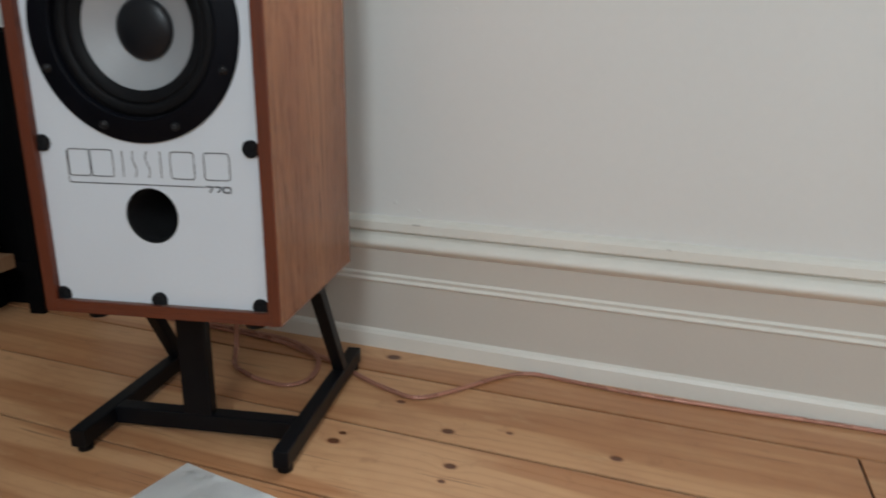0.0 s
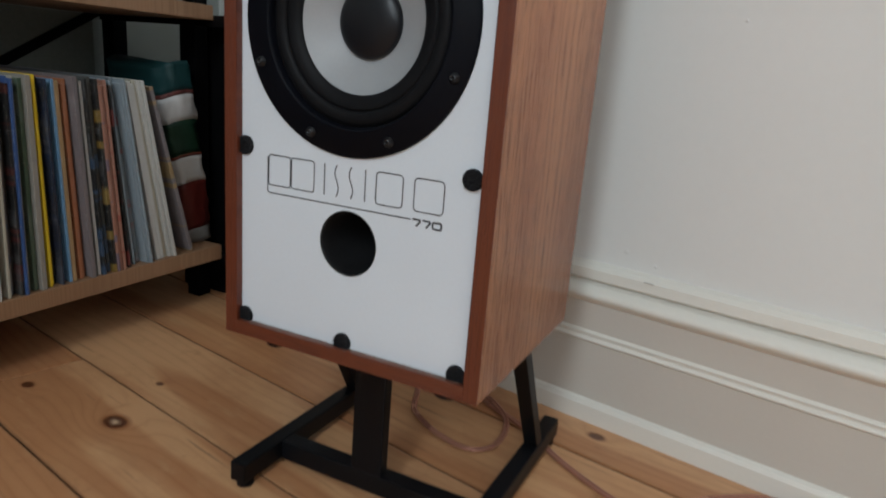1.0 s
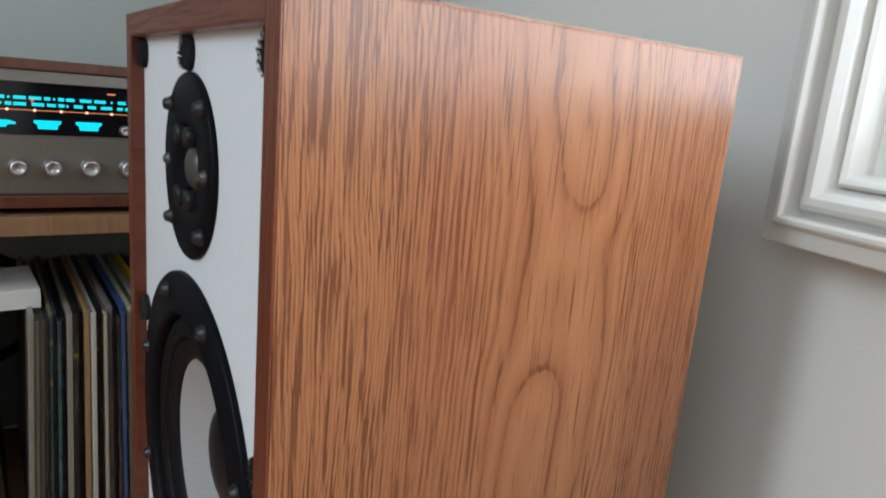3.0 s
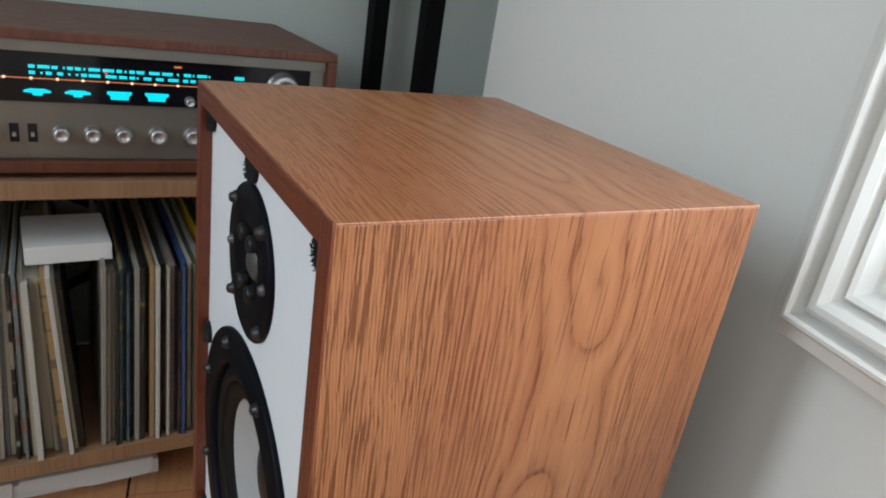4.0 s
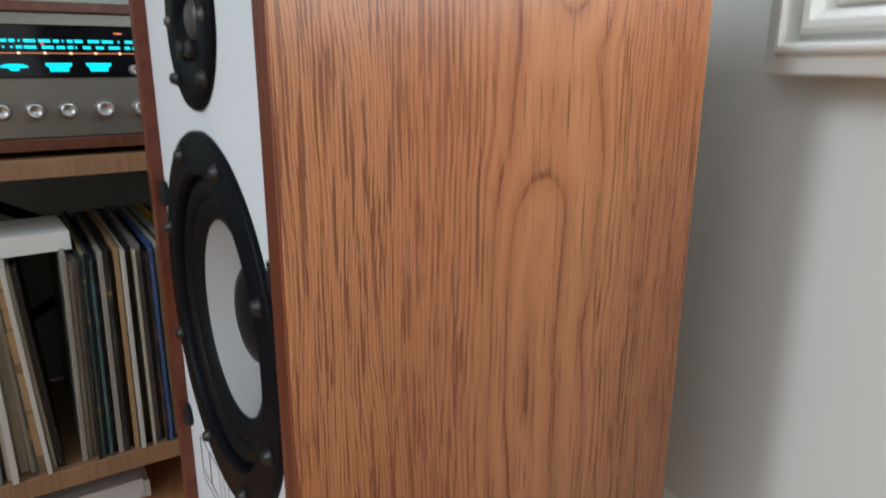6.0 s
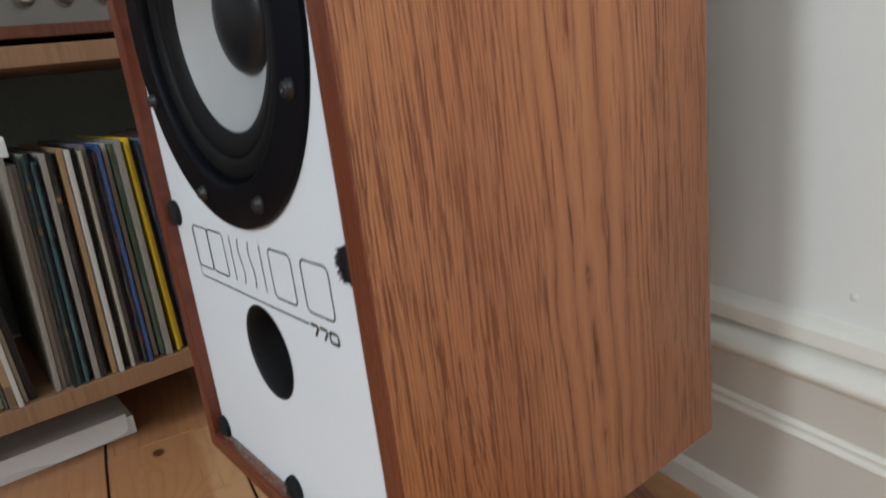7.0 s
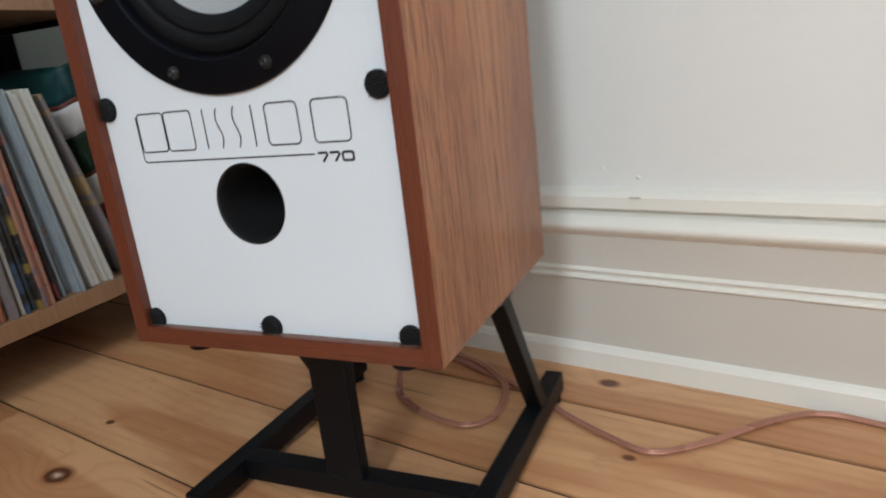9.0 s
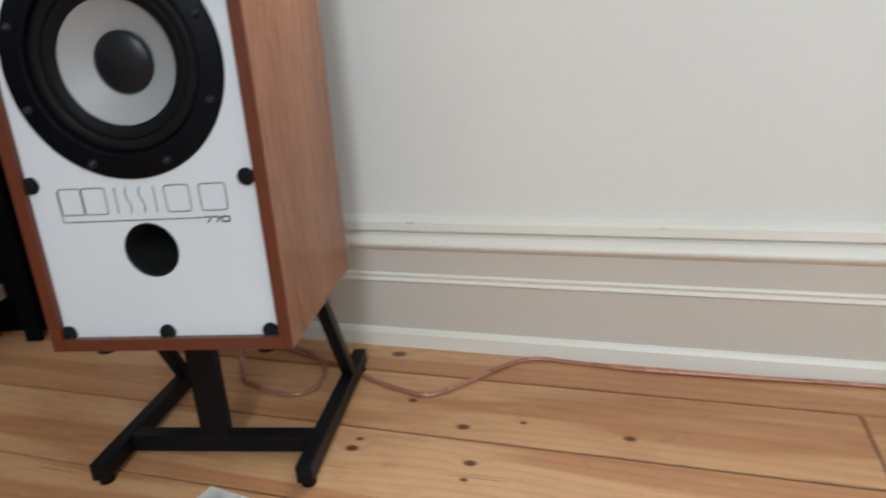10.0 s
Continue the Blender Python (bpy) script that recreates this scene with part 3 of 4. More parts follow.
tweeter = part("tweeter", lathe([(TR, BAF), (TR, 0.0068), (TR - 0.001, 0.0055), (0.026, 0.0055), (0.022, 0.0085), (0.0145, 0.011), (0.0135, 0.012)], 64, Matrix.Translation((CX, 0, TZ))), black_plastic, speaker, "round black tweeter", True)
part("dome", lathe([(0.0135, 0.0115)] + [(0.0128 * math.cos(math.pi / 2 * k / 6), 0.0115 - 0.006 * math.sin(math.pi / 2 * k / 6)) for k in range(7)], 32, Matrix.Translation((CX, 0, TZ))), dome_grey, tweeter, "small grey dome", True)
for k in range(4):
    a = radians(46 + 90 * k)
    part("screw", lathe(screw_mesh(0.0037, 0.0055, 0.0048), 14, Matrix.Translation((CX + 0.0475 * math.cos(a), 0, TZ + 0.0475 * math.sin(a)))), screw_steel, tweeter, "dark screw head", True)
    a = radians((58, 122, 238, 302)[k])
    part("guard_post", lathe([(0.0058, 0.0085), (0.0058, 0.0035), (0.0050, 0.0022), (0.0030, 0.0018), (0, 0.0022)], 14, Matrix.Translation((CX + 0.0205 * math.cos(a), 0, TZ + 0.0205 * math.sin(a)))), cap_black, tweeter, "black guard post over the dome", True)
for x in (-0.040, 0.040):
    part("terminal_screw", lathe(screw_mesh(0.0030, 0.0055, 0.0035), 12, Matrix.Translation((CX + x, 0, TZ))), dome_grey, tweeter, "small bright screw head", True)
# grille pegs: black cups with a tuft of hooked bristles
peg_rng = random.Random(3)
XL, XR = 0.0205, 0.2752
for x, z in ((XL, 0.0205), (CX, 0.0205), (XR, 0.0205), (XL, 0.2045), (XR, 0.2045), (XL, 0.396), (XR, 0.396), (XL, 0.5815), (CX - 0.004, 0.5815), (XR, 0.5815)):
    peg = part("grille_peg", lathe([(0.0098, BAF), (0.0098, BAF - 0.0022), (0.0088, BAF - 0.003), (0, BAF - 0.0026)], 28, Matrix.Translation((x, 0, z))), foam, speaker, "round black hook pad for the grille", False)
    bm = bmesh.new()
    for k in range(110):
        r, a = 0.0092 * math.sqrt((k + 0.5) / 110), k * 2.39996
        px, pz = x + r * math.cos(a), z + r * math.sin(a)
        s, l = 0.00028, peg_rng.uniform(0.002, 0.0032)
        dx, dz = peg_rng.uniform(-0.0006, 0.0006), peg_rng.uniform(-0.0006, 0.0006)
        base = [bm.verts.new((px + s * cx, BAF - 0.0024, pz + s * cz)) for cx, cz in ((-1, -1), (1, -1), (0, 1.2))]
        top = [bm.verts.new((px + s * cx + dx, BAF - 0.0024 - l, pz + s * cz + dz)) for cx, cz in ((-1.3, -1.3), (1.3, -1.3), (0, 1.5))]
        for i in range(3):
            bm.faces.new((base[i], base[(i + 1) % 3], top[(i + 1) % 3], top[i]))
        bm.faces.new(top)
    part("bristles", bm, bristle, peg)

# grey dust along the ledge under the white panel
dust_rng = random.Random(21)
bm = bmesh.new()
for k in range(420):
    x, y = dust_rng.uniform(T + 0.004, W - T - 0.002), BAF - abs(dust_rng.gauss(0, 0.0028)) - 0.0004
    if y > 0.0006:
        r = dust_rng.uniform(0.0003, 0.0010)
        made = bmesh.ops.create_icosphere(bm, subdivisions=1, radius=r)["verts"]
        bmesh.ops.transform(bm, matrix=Matrix.Translation((x, y, T + 0.0008)) @ Matrix.Diagonal((dust_rng.uniform(1, 3), 1, 0.45, 1)), verts=made)
tagged(part("dust", bm, dust_grey, speaker, "grey dust on the lower ledge"), kind="stuff")

# printed mark: thin outline shapes over a long rule, and a short heavy block row
LY = BAF - 0.00025
LINE = 0.0006


def stroke(points, closed=False, w=LINE):
    """A flat printed line through (x, z) points."""
    bm = bmesh.new()
    pts = [Vector((x, 0, z)) for x, z in points]
    n = len(pts)
    left, right = [], []
    for i, p in enumerate(pts):
        a = pts[(i - 1) % n] if closed or i else p
        b = pts[(i + 1) % n] if closed or i < n - 1 else p
        d = (b - a).normalized()
        side = Vector((-d.z, 0, d.x)) * w
        left.append(bm.verts.new((p.x + side.x, LY, p.z + side.z)))
        right.append(bm.verts.new((p.x - side.x, LY, p.z - side.z)))
    for i in range(n if closed else n - 1):
        j = (i + 1) % n
        bm.faces.new((left[i], left[j], right[j], right[i]))
    return bm


def rounded(x0, z0, x1, z1, r):
    out = []
    for cx, cz, a0 in ((x1 - r, z1 - r, 0), (x0 + r, z1 - r, 90), (x0 + r, z0 + r, 180), (x1 - r, z0 + r, 270)):
        for k in range(5):
            a = radians(a0 + 22.5 * k)
            out.append((cx + r * math.cos(a), cz + r * math.sin(a)))
    return out


Z0, Z1 = 0.168, 0.1985
part("printed_mark", stroke([(0.049, Z1 - 0.002)] + [(0.049, 0.1625), (0.0497, 0.1605), (0.0515, 0.1598), (0.216, 0.1598)]), ink, speaker, "thin black printed line")
part("printed_mark", stroke(rounded(0.0502, Z0, 0.0775, Z1, 0.003), True), ink, speaker)
part("printed_mark", stroke(rounded(0.0787, Z0, 0.1065, Z1, 0.003), True), ink, speaker)
for x in (0.1188, 0.1655):
    part("printed_mark", stroke([(x, Z0), (x, Z1)]), ink, speaker)
for x in (0.134, 0.1505):
    part("printed_mark", stroke([(x - 0.001 + 0.0022 * math.sin(2 * math.pi * k / 16), Z0 + (Z1 - Z0) * k / 16) for k in range(17)]), ink, speaker)
part("printed_mark", stroke(rounded(0.1775, Z0, 0.2062, Z1, 0.004), True), ink, speaker)
part("printed_mark", stroke(rounded(0.2182, Z0, 0.2485, Z1, 0.004), True), ink, speaker)
N0, N1 = 0.1545, 0.1605
for x in (0.2182, 0.2285):
    part("printed_digit", stroke([(x, N1), (x + 0.0078, N1), (x + 0.0084, N1 - 0.0010), (x + 0.0040, N0 - 0.0006)], False, 0.00095), ink, speaker, "heavy black printed digit")
part("printed_digit", stroke(rounded(0.2392, N0, 0.2480, N1, 0.0016), True, 0.00095), ink, speaker, "heavy black printed digit")

for x in (0.055, 0.2615):
    part("rubber_foot", lathe([(0, 0), (0.0115, 0), (0.0125, 0.001), (0.0135, 0.0095)], 20, Matrix.Translation((x, 0.022, -0.0095)) @ Matrix.Rotation(radians(90), 4, "X")), rubber, speaker, "black rubber foot", True)

# ---- its stand ----
stand = thing("speaker_stand", "low black steel loudspeaker stand on the floorboards", "speaker stand", pose(0, 0, 0, 0, 0, TURN))
for x in (0.0045, 0.2855):
    bar = part("side_bar", box((x - 0.0108, 0.012, 0.009), (x + 0.0108, 0.340, 0.034), 0.002), stand_black, stand)
    for y in (0.026, 0.326):
        part("foot", lathe([(0, 0), (0.010, 0), (0.010, 0.009), (0.008, 0.0095)], 16, Matrix.Translation((x, y, 0)) @ Matrix.Rotation(radians(90), 4, "X")), rubber, bar, "round black rubber foot", True)
    lean = bmesh.new()
    pts = [(0.250, 0.033), (0.270, 0.033), (0.174, 0.2), (0.154, 0.2)]
    a = [lean.verts.new((x - 0.0092, y, z)) for y, z in pts]
    b = [lean.verts.new((x + 0.0092, y, z)) for y, z in pts]
    for k in range(4):
        j = (k + 1) % 4
        lean.faces.new((a[k], a[j], b[j], b[k]))
    lean.faces.new(a), lean.faces.new(b)
    bmesh.ops.bevel(lean, geom=list(lean.edges), offset=0.0014, segments=2, profile=0.6, affect="EDGES")
    part("rear_leg", lean, stand_black, stand)
part("cross_bar", box((0.0155, 0.079, 0.009), (0.2745, 0.102, 0.034), 0.002), stand_black, stand)
part("front_post", box((0.1195, 0.0785, 0.034), (0.1605, 0.0945, 0.195), 0.002), stand_black, stand)
part("top_bar", box((-0.006, 0.145, 0.196), (0.2955, 0.183, LIFT), 0.0015), stand_black, stand)
part("top_bar", box((0.114, 0.076, 0.195), (0.164, 0.145, LIFT), 0.0015), stand_black, stand)

# ---- speaker cable on the floor ----
cable = thing("speaker_cable", "clear twin speaker cable with copper strands lying on floor", "cable")
main_run = [(-0.30, 0.44, 0.0035), (-0.05, 0.43, 0.0035), (0.05, 0.42, 0.0035), (0.105, 0.402, 0.0035), (0.16, 0.387, 0.0035), (0.216, 0.362, 0.0035), (0.262, 0.34, 0.0035), (0.312, 0.322, 0.0035), (0.360, 0.314, 0.0035), (0.404, 0.354, 0.0035), (0.458, 0.427, 0.0035),
            (0.502, 0.460, 0.0035), (0.563, 0.459, 0.0035), (0.655, 0.453, 0.0035), (0.82, 0.456, 0.0035), (1.02, 0.463, 0.0035), (1.4, 0.463, 0.0035), (2.2, 0.462, 0.0035)]
loop_run = [(0.045, 0.292, 0.30), (0.035, 0.33, 0.25), (0.015, 0.345, 0.14), (0.012, 0.335, 0.03), (0.028, 0.308, 0.005), (0.06, 0.290, 0.0035), (0.10, 0.277, 0.0035), (0.148, 0.276, 0.0035), (0.171, 0.303, 0.0035), (0.162, 0.352, 0.0035), (0.135, 0.388, 0.0075), (0.06, 0.425, 0.0075), (-0.05, 0.435, 0.0075), (-0.3, 0.444, 0.0075)]
for run in (main_run, loop_run):
    path = glide(run, 12)
    for s in (-1, 1):
        shifted = []
        for i, p in enumerate(path):
            d = (path[min(i + 1, len(path) - 1)] - path[max(i - 1, 0)]).normalized()
            n = Vector((-d.y, d.x, 0))
            n = n.normalized() if n.length > 1e-4 else Vector((1, 0, 0))
            shifted.append(p + n * 0.0022 * s)
        part("strand", tube(shifted, 0.0023, 8), copper_wire, cable, "", True)

# ---- paper on the floor ----
sheet = bmesh.new()
grid = [[sheet.verts.new((x * 0.21 / 8, y * 0.15 / 6, 0.0006 + 0.0008 * math.sin(x * 0.9) * math.sin(y * 0.7))) for x in range(9)] for y in range(7)]
for a, b in zip(grid, grid[1:]):
    for k in range(8):
        sheet.faces.new((a[k], a[k + 1], b[k + 1], b[k]))
bmesh.ops.solidify(sheet, geom=list(sheet.faces), thickness=0.0004)
paper = tagged(mesh_ob("paper_sheet", sheet, paper_white), "white paper sheet lying flat on the floorboards", "paper")
paper.matrix_world = pose(0.150, 0.046, 0.0006, 0, 0, -8) @ Matrix.Translation((0, -0.15, 0))

# ---- the hifi rack ----
RK = pose(0, 0, 0, 0, 0, TURN)
rack = thing("hifi_rack", "black steel rack with pale wooden shelves holding records", "shelf rack", RK)
YE = 0.455
for z0, z1, xf in ((0.098, 0.127, -0.450), (0.551, 0.577, -0.466)):
    part("shelf", box((-0.79, -1.0, z0), (xf, YE, z1), 0.0015), shelf_wood, rack, "pale wooden shelf board")
# added dark sheet: stands in for the shaded wall behind the open rack
part("back_panel", box((-0.803, -1.0, 0.128), (-0.797, YE, 0.550)), rack_back_shade, rack, "added dark grey-green sheet for the shaded wall behind the records")
for x, y, z, wx, wy in ((-0.421, 0.4635, 0.551, 0.032, 0.013), (-0.76, 0.477, 1.5, 0.035, 0.032), (-0.535, 0.477, 1.5, 0.032, 0.032), (-0.48, -1.02, 0.575, 0.04, 0.03), (-0.76, -1.02, 1.5, 0.035, 0.032)):
    part("upright", box((x - wx / 2, y - wy / 2, 0), (x + wx / 2, y + wy / 2, z), 0.0015), rack_black, rack)
# stands in for an unidentified dark thing behind the rack's end
part("dark_panel", box((-0.61, 0.508, 0.0), (-0.355, 0.520, 0.56), 0.001), rack_black, rack)
for z in (0.09, 0.54):
    part("rail", box((-0.775, 0.455, z), (-0.41, 0.462, z + 0.02)), rack_black, rack)
for (y0, z0), (y1, z1) in (((0.47, 0.56), (-0.3, 0.15)), ((0.47, 0.15), (-0.3, 0.56)), ((-0.3, 0.56), (-1.0, 0.15)), ((-0.3, 0.15), (-1.0, 0.56))):
    n = Vector((0, y1 - y0, z1 - z0))
    ang = math.atan2(n.z, n.y)
    part("brace", box((-0.793, 0, -0.009), (-0.789, n.length, 0.009), 0, Matrix.Translation((0, y0, z0)) @ Matrix.Rotation(ang, 4, "X")), rack_black, rack)

# ---- records on the lower shelf ----
TINT = {"y": (1.0, 0.70, 0.03), "b": (0.045, 0.10, 0.27), "n": (0.019, 0.029, 0.058), "l": (0.156, 0.312, 0.488), "c": (0.507, 0.468, 0.370), "w": (0.605, 0.595, 0.555), "k": (0.014, 0.014, 0.014),
        "g": (0.195, 0.225, 0.244), "s": (0.410, 0.195, 0.137), "r": (0.312, 0.049, 0.039), "t": (0.049, 0.117, 0.127), "e": (0.098, 0.098, 0.088), "o": (0.390, 0.244, 0.117), "v": (0.215, 0.185, 0.19), "m": (0.078, 0.127, 0.078), "p": (0.293, 0.351, 0.390), "a": (0.33, 0.305, 0.265), "i": (0.40, 0.15, 0.07)}
NAMES = {"y": "yellow", "b": "dark blue", "n": "navy", "l": "light blue", "c": "cream", "w": "white", "k": "black", "g": "grey", "s": "salmon pink", "r": "red", "t": "teal", "e": "dark grey", "o": "tan", "v": "mauve", "m": "dark green", "p": "pale blue-grey", "a": "warm grey", "i": "orange-red"}


def sleeve(name, colour):
    """Card sleeve: worn pale edges, faint print along the spine."""
    m = Mat(name, 0.5, 0, colour)
    v = m.coords()
    rnd = m.random()
    s = m.split(v)
    spine = m.noise(m.join(m.math("MULTIPLY", rnd, 90.0), m.math("MULTIPLY", s[1], 300.0), m.math("MULTIPLY", s[2], 16.0)), 1.0, 3, 0.7)
    print_ = m.ramp(spine, ((0.56, (0, 0, 0)), (0.62, (1, 1, 1))))
    col = m.mix(m.math("MULTIPLY", print_, 0.28), colour, tuple(0.55 * c + 0.22 for c in colour))
    picture = m.noise(m.join(m.math("MULTIPLY", rnd, 55.0), 0.0, m.math("MULTIPLY", s[2], 26.0)), 1.0, 2, 0.6)
    picture = m.math("MULTIPLY", m.ramp(picture, ((0.54, (0, 0, 0)), (0.57, (1, 1, 1)))), m.ramp(rnd, ((0.45, (0, 0, 0)), (0.47, (1, 1, 1)))))
    tint = m.ramp(m.math("FRACT", m.math("MULTIPLY", rnd, 9.0)), ((0.18, (0.30, 0.05, 0.04)), (0.22, (0.02, 0.02, 0.025)), (0.42, (0.02, 0.02, 0.025)), (0.46, (0.42, 0.27, 0.06)), (0.64, (0.42, 0.27, 0.06)), (0.68, (0.06, 0.12, 0.22)), (0.86, (0.06, 0.12, 0.22)), (0.9, (0.42, 0.38, 0.33))))
    col = m.mix(m.math("MULTIPLY", picture, 0.6 if sum(colour) < 0.7 and max(colour) < 3 * min(colour) + 0.05 else 0.0), col, tint)
    dirt = m.noise(v, 60.0, 4, 0.7)
    col = m.mix(m.math("MULTIPLY", dirt, 0.35), col, tuple(c * 0.5 for c in colour))
    worn = m.ramp(m.noise(v, 150.0, 3), ((0.62, (0, 0, 0)), (0.70, (1, 1, 1))))
    col = m.mix(m.math("MULTIPLY", worn, 0.2), col, (0.4, 0.37, 0.33))
    m.colour(col)
    return m.m


SLEEVES = {k: sleeve("sleeve_" + NAMES[k].replace(" ", "_").replace("-", "_"), tuple(0.9 * x for x in c)) for k, c in TINT.items()}
RECORD_MESH = {}


def record(key, thick, y, tilt, x, size=0.314):
    code = (key, round(thick, 3), size)
    if code not in RECORD_MESH:
        bm = box((-size, -thick / 2, 0), (0, thick / 2, size), min(0.0009, thick * 0.3))
        me = bpy.data.meshes.new("record")
        bm.to_mesh(me)
        bm.free()
        me.materials.append(SLEEVES[key])
        RECORD_MESH[code] = me
    ob = new("record", RECORD_MESH[code])
    drop = abs(math.sin(radians(tilt))) * thick / 2
    ob.matrix_world = RK @ pose(x, y, 0.1272 + drop, tilt, 0, 0)
    return tagged(ob, NAMES[key] + " cardboard record sleeve standing upright on shelf", "record", "records on the rack")


rec_rng = random.Random(11)


def shelf_run(keys, y0, y1, tilt0, tilt1):
    """Sleeves side by side between two places, leaning from tilt0 to tilt1 degrees."""
    share = [rec_rng.choice((0.7, 0.8, 1.0, 1.0, 1.3, 1.9)) for _ in keys]
    unit = (y1 - y0) / sum(share)
    y = y0
    for key, s in zip(keys, share):
        step = s * unit
        f = (y + step / 2 - y0) / (y1 - y0)
        tilt = tilt0 + (tilt1 - tilt0) * f
        record(key, step * math.cos(radians(tilt)) * rec_rng.uniform(0.68, 0.95), y + step / 2, tilt, -0.455 + rec_rng.uniform(-0.022, 0.008), rec_rng.choice((0.305, 0.312, 0.314, 0.316, 0.320)))
        y += step


shelf_run("egcowgkcgwenogcktcwgbkgcn", -0.72, -0.585, -3, -3)
shelf_run("koskecwggepwwgckcgecwcceowck", -0.29, -0.083, -8, 4)


def shelf_list(y, tilt0, tilt1, items):
    """Sleeves from y onwards as (tint, width) pairs; a broad one is a bundle of alike sleeves."""
    total = sum(w for _, w in items)
    done = 0.0
    for key, w in items:
        count = max(1, round(w / 0.0065))
        for k in range(count):
            tilt = tilt0 + (tilt1 - tilt0) * (done + w * (k + 0.5) / count) / total
            at = y + done + w * (k + 0.5) / count
            record(key, w / count * rec_rng.uniform(0.72, 0.97), at, tilt, -0.455 + rec_rng.uniform(-0.018, 0.006), rec_rng.choice((0.307, 0.312, 0.314, 0.316, 0.319)))
        done += w


# the first two black sleeves are added to fill dark gaps between records
shelf_list(-0.0607, -2.0, 0.5, [("a", 0.021), ("k", 0.004), ("t", 0.006), ("n", 0.005), ("t", 0.006), ("n", 0.006), ("a", 0.009), ("k", 0.014), ("o", 0.009), ("w", 0.008), ("k", 0.010), ("c", 0.005), ("v", 0.008), ("k", 0.011), ("b", 0.010), ("c", 0.008), ("m", 0.008), ("a", 0.009), ("k", 0.004)])
shelf_list(0.1035, 1.0, 4.5, [("y", 0.0115), ("k", 0.006), ("n", 0.010), ("l", 0.010), ("o", 0.007), ("m", 0.007), ("i", 0.015), ("v", 0.008), ("e", 0.007), ("w", 0.006), ("k", 0.013), ("e", 0.007), ("k", 0.006), ("s", 0.026), ("k", 0.006)])
shelf_list(0.2535, 5.5, 8.0, [("p", 0.010), ("g", 0.016), ("p", 0.010)])
shelf_list(0.304, 9.0, 11.0, [("w", 0.016), ("c", 0.010), ("w", 0.016)])
record("v", 0.0075, 0.385, 15.0, -0.458)

# ---- things on and round the records ----
wbox = tagged(mesh_ob("cardboard_box", box((-0.13, 0, 0), (0, 0.114, 0.027), 0.0012), card_white), "small flat white cardboard box lying on the records", "box")
wbox.matrix_world = RK @ pose(-0.49, -0.146, 0.4430, 0, 0, 3)

tray = thing("cardboard_mailer", "flat white cardboard packaging lying on the floor", "packaging", RK @ pose(-0.512, 0.032, 0, 0, 0, 0))
part("body", box((-0.24, -0.56, 0.0), (-0.006, 0, 0.030), 0.002), card_white, tray)
for y0, y1 in ((-0.145, -0.010), (-0.36, -0.225)):
    bm = bmesh.new()
    pts = [(y0, 0.012), (y0 + 0.034, 0.005), (y1 - 0.016, 0.007), (y1 - 0.006, 0.010), (y1 - 0.001, 0.017), (y1, 0.036), (y0 - 0.07, 0.036), (y0 - 0.07, 0.020)]
    a = [bm.verts.new((-0.03, y, z)) for y, z in pts]
    b = [bm.verts.new((0.003 - 0.25 * z, y, z)) for y, z in pts]
    for k in range(len(pts)):
        j = (k + 1) % len(pts)
        bm.faces.new((a[k], a[j], b[j], b[k]))
    bm.faces.new(a), bm.faces.new(b)
    part("flap", bm, card_white, tray, "folded flap with a rounded corner")

# printed carrier bag leaning in the end of the rack
bag = thing("carrier_bag", "full carrier bag banded teal, white, green and dark red", "bag", RK @ pose(-0.492, 0.446, 0.1272, 5, 0, 0))
bands = [(0.0, 0.025, (0.30, 0.29, 0.28)), (0.025, 0.118, (0.12, 0.016, 0.012)), (0.118, 0.168, (0.42, 0.41, 0.39)), (0.168, 0.174, (0.15, 0.035, 0.02)), (0.174, 0.238, (0.008, 0.035, 0.018)), (0.238, 0.285, (0.40, 0.39, 0.38)), (0.285, 0.293, (0.13, 0.035, 0.03)), (0.293, 0.345, (0.012, 0.055, 0.058))]
for z0, z1, c in bands:
    # dark bands carry the rack end's shade in their colour, white bands are raised
    mat = plain("bag_print", tuple((1.25 if min(c) > 0.35 else 0.8) * x for x in c), 0.5, 0, 0.2, 60, 0.1, 0.3)
    bm = bmesh.new()
    rings = []
    count = max(2, round((z1 - z0) / 0.009))
    for i in range(count + 1):
        z = z0 + (z1 - z0) * i / count
        f = z / 0.345
        half = 0.046 * (1 - 0.3 * f * f)
        ring = []
        for k in range(36):
            a = 2 * math.pi * k / 36
            ca, sa = math.cos(a), math.sin(a)
            fold = 1 + 0.05 * math.sin(7 * a + 34 * z) + 0.035 * math.sin(13 * a - 61 * z + 1.3) + 0.03 * math.sin(150 * z + 3 * a)
            rx = 0.085 * math.copysign(abs(ca) ** 0.4, ca) * (0.5 + 0.5 * fold)
            ry = half * math.copysign(abs(sa) ** 0.6, sa) * fold
            sag = 0.006 * math.cos(a * 2)
            ring.append(bm.verts.new((-0.09 + rx, -0.012 * f + ry, z + sag * min(1.0, z * 30))))
        rings.append(ring)
    for a, b in zip(rings, rings[1:]):
        for k in range(36):
            bm.faces.new((a[k], a[(k + 1) % 36], b[(k + 1) % 36], b[k]))
    bm.faces.new(rings[0]), bm.faces.new(rings[-1])
    part("band", bm, mat, bag, "", True)

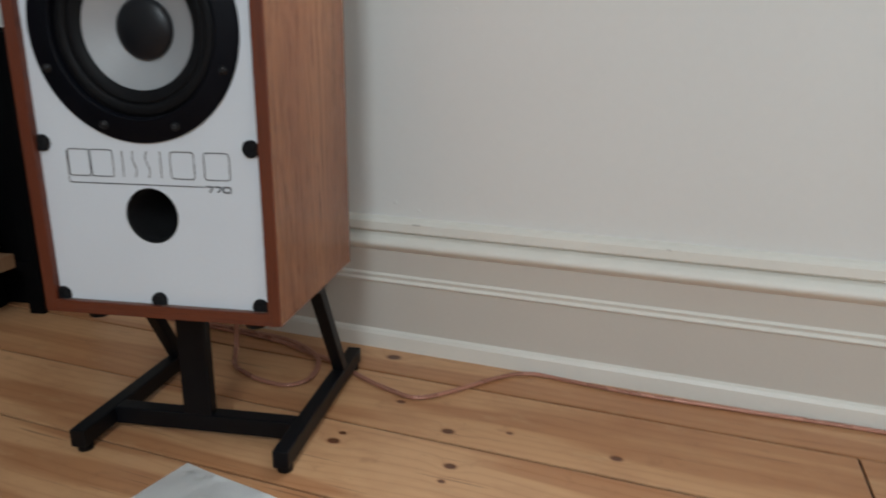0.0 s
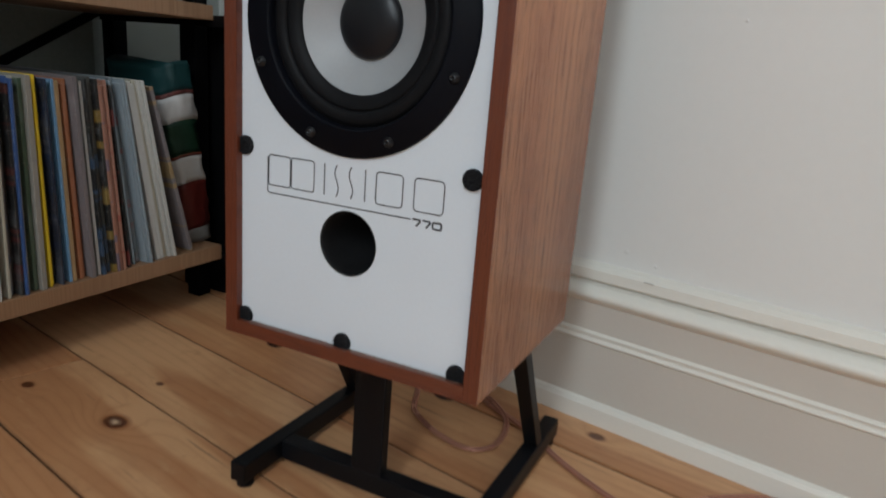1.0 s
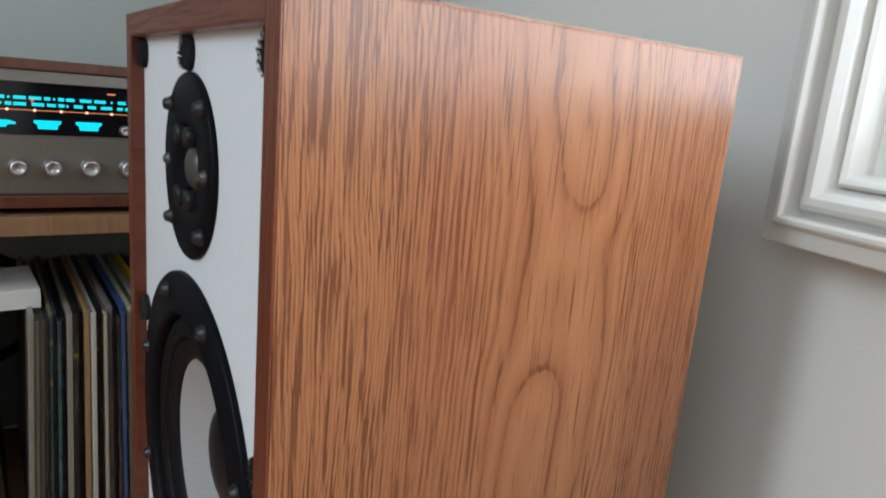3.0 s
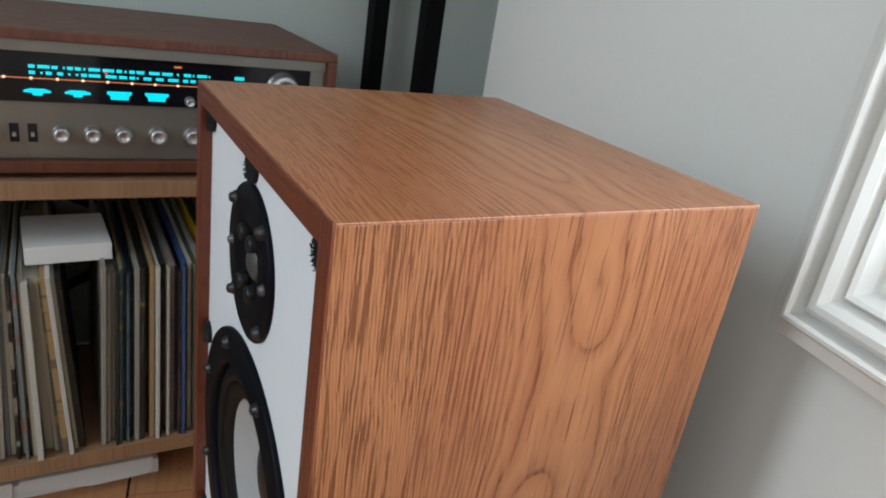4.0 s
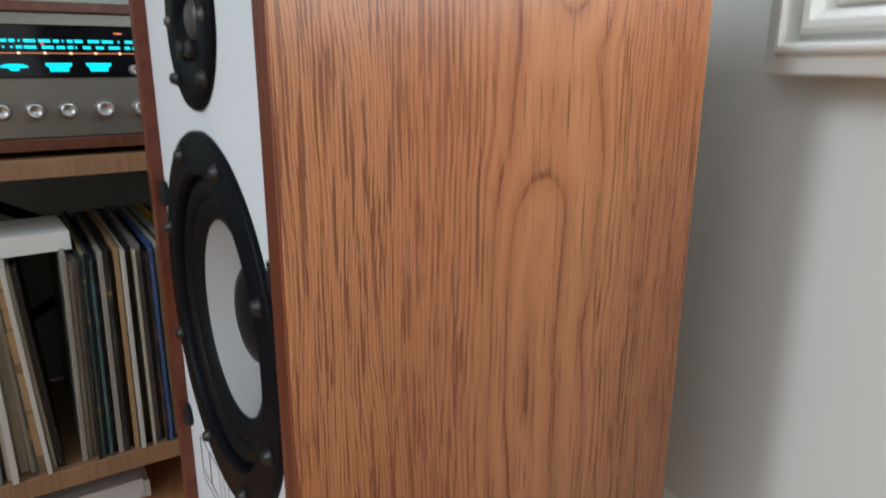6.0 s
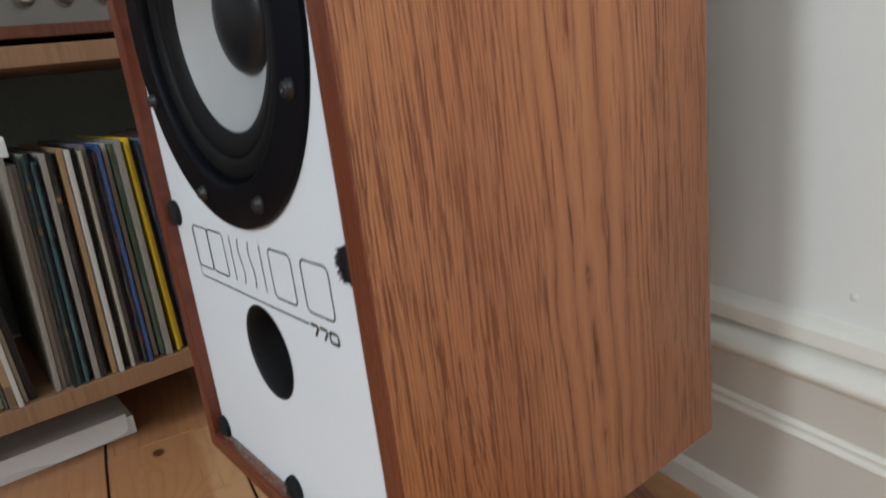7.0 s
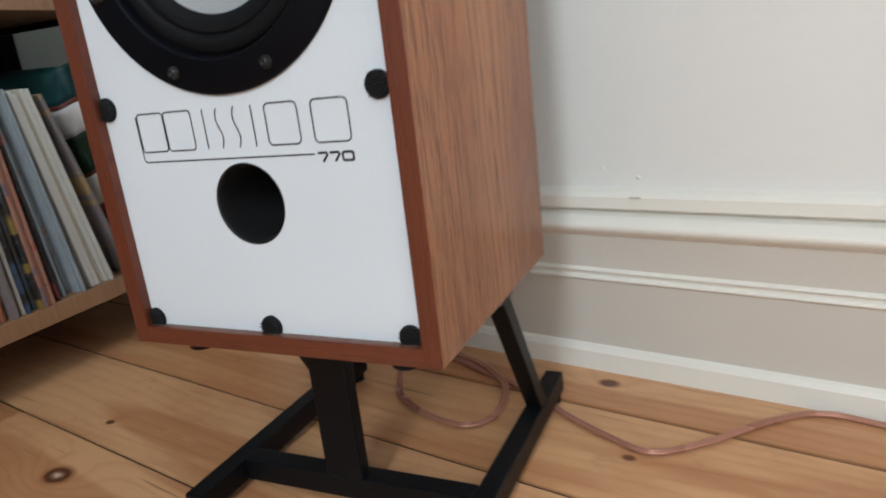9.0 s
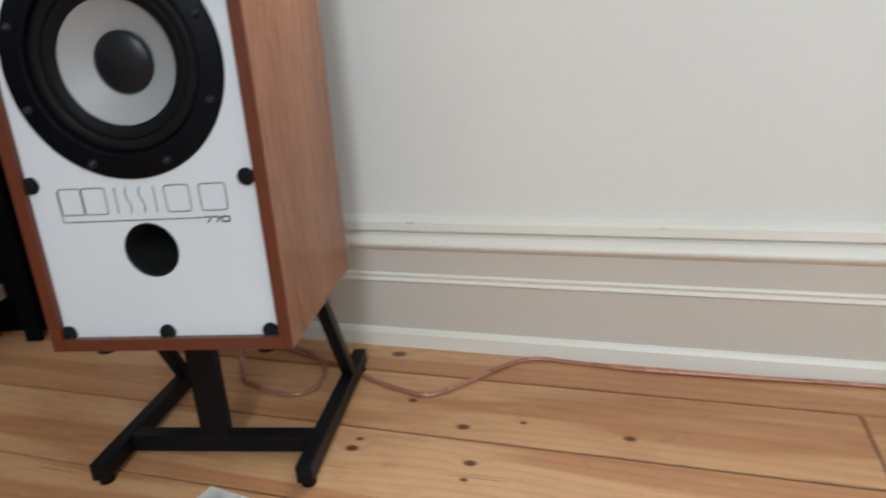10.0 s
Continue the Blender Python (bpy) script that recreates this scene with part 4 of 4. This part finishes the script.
# ---- the receiver ----
RCV = RK @ pose(-0.47, 0, 0.5772)
receiver = thing("stereo_receiver", "vintage stereo receiver with glowing blue dial in teak case", "receiver", RCV)
Y0, Y1 = -0.222, 0.291
part("case_top", box((-0.36, Y0, 0.186), (0, Y1, 0.199), 0.0015), teak_case, receiver, "dark teak case")
part("case_base", box((-0.36, Y0, 0.009), (-0.006, Y1, 0.025), 0.0015), teak_case, receiver, "dark teak case")
for y in (Y0, Y1 - 0.015):
    part("case_side", box((-0.36, y, 0.025), (0, y + 0.015, 0.186), 0.0012), teak_case, receiver, "dark teak case")
part("chassis", box((-0.35, Y0 + 0.016, 0.026), (-0.03, Y1 - 0.016, 0.185)), black_plastic, receiver)
part("faceplate", box((-0.03, Y0 + 0.0155, 0.0255), (-0.02, Y1 - 0.0155, 0.104), 0.001), alu, receiver, "brushed champagne aluminium")
part("top_trim", box((-0.03, Y0 + 0.0155, 0.170), (-0.008, Y1 - 0.0155, 0.1855), 0.001), alu, receiver, "brushed aluminium trim")
part("side_trim", box((-0.03, 0.253, 0.104), (-0.012, Y1 - 0.0155, 0.170), 0.001), alu, receiver, "brushed aluminium trim")
dial = part("dial_glass", box((-0.03, Y0 + 0.016, 0.1045), (-0.016, 0.2525, 0.1695)), glass_black, receiver, "black glass dial")
for x, y in ((-0.03, Y0 + 0.04), (-0.03, Y1 - 0.04), (-0.33, Y0 + 0.04), (-0.33, Y1 - 0.04)):
    part("foot", lathe([(0, 0), (0.012, 0), (0.012, 0.009), (0, 0.009)], 14, Matrix.Translation((x, y, 0)) @ Matrix.Rotation(radians(90), 4, "X")), rubber, receiver)

KN = Matrix.Rotation(radians(90), 4, "Z")


def knob(y, z, r, length, base, owner):
    prof = [(r * 1.12, 0), (r * 1.12, -0.002), (r, -0.003), (r * 0.97, -length * 0.85), (r * 0.9, -length), (r * 0.55, -length), (r * 0.5, -length * 0.93), (0, -length * 0.93)]
    return part("knob", lathe(prof, 28, Matrix.Translation((base, y, z)) @ KN), alu_knob, owner, "polished aluminium knob", True)


for y, r in ((-0.178, 0.0165), (-0.089, 0.0105), (-0.051, 0.0105), (-0.012, 0.0105), (0.033, 0.0115), (0.081, 0.0115), (0.130, 0.0115), (0.199, 0.0095), (0.227, 0.0095), (0.258, 0.0075)):
    knob(y, 0.0615, r, 0.017, -0.020, receiver)
for y in (-0.144, -0.123, 0.163):
    sw = part("switch", box((-0.0202, y - 0.0055, 0.049), (-0.019, y + 0.0055, 0.074)), port_black, receiver, "black switch slot")
    part("lever", box((-0.02, y - 0.002, 0.058), (-0.011, y + 0.002, 0.063), 0.0005), alu_knob, sw)
for y in (0.076, 0.097, 0.120, 0.141):
    knob(y, 0.1135, 0.0065, 0.012, -0.016, receiver)
knob(0.211, 0.139, 0.0225, 0.018, -0.016, receiver)

DX = -0.0157


def lit(y0, y1, z0, z1, mat, label=""):
    part("dial_light", box((DX - 0.0002, y0, z0), (DX, y1, z1)), mat, dial, label)


dial_rng = random.Random(8)
for zc in (0.1505, 0.1425):
    y = -0.122
    while y < 0.105:
        wide = dial_rng.choice((0.003, 0.007, 0.010, 0.014))
        if wide == 0.003:
            lit(y, y + 0.0025, zc - 0.0015, zc + 0.0015, cyan_glow)
        else:
            lit(y, y + wide, zc - 0.0021, zc + 0.0021, cyan_glow)
        y += wide + dial_rng.choice((0.002, 0.003, 0.006))
for y in (-0.172, 0.139):
    for z in (0.1425, 0.1505):
        lit(y, y + 0.014, z - 0.0025, z + 0.0025, cyan_glow)
lit(-0.185, 0.166, 0.1345, 0.1357, orange_glow, "orange pointer rule")
for k in range(11):
    y = -0.150 + 0.030 * k
    part("dial_light", lathe([(0, 0), (0.0019, 0.0001), (0.0019, 0.0004)], 10, Matrix.Translation((DX + 0.0003, y, 0.1351)) @ KN), lamp_glow, dial)
lit(0.055, 0.065, 0.1600, 0.1625, orange_glow)
lit(-0.034, -0.030, 0.1455, 0.1495, red_glow)
for yc, kind in ((-0.114, 0), (-0.067, 0), (-0.016, 1), (0.032, 1)):
    bm = bmesh.new()
    if kind:
        pts = [(-0.019, 0.0065), (0.019, 0.0065), (0.019, 0.002), (0.0145, -0.001), (0.0135, -0.0075), (-0.0135, -0.0075), (-0.0145, -0.001), (-0.019, 0.002)]
    else:
        pts = [(-0.019, 0.002), (-0.010, 0.0052), (0.010, 0.0052), (0.019, 0.002), (0.019, -0.001), (0.008, -0.002), (0.006, -0.006), (-0.006, -0.006), (-0.008, -0.002), (-0.019, -0.001)]
    bm.faces.new([bm.verts.new((DX, yc + 0.82 * y, 0.1175 + 0.82 * z)) for y, z in pts])
    bmesh.ops.solidify(bm, geom=list(bm.faces), thickness=0.0002)
    part("meter", bm, cyan_glow, dial, "glowing blue meter window")
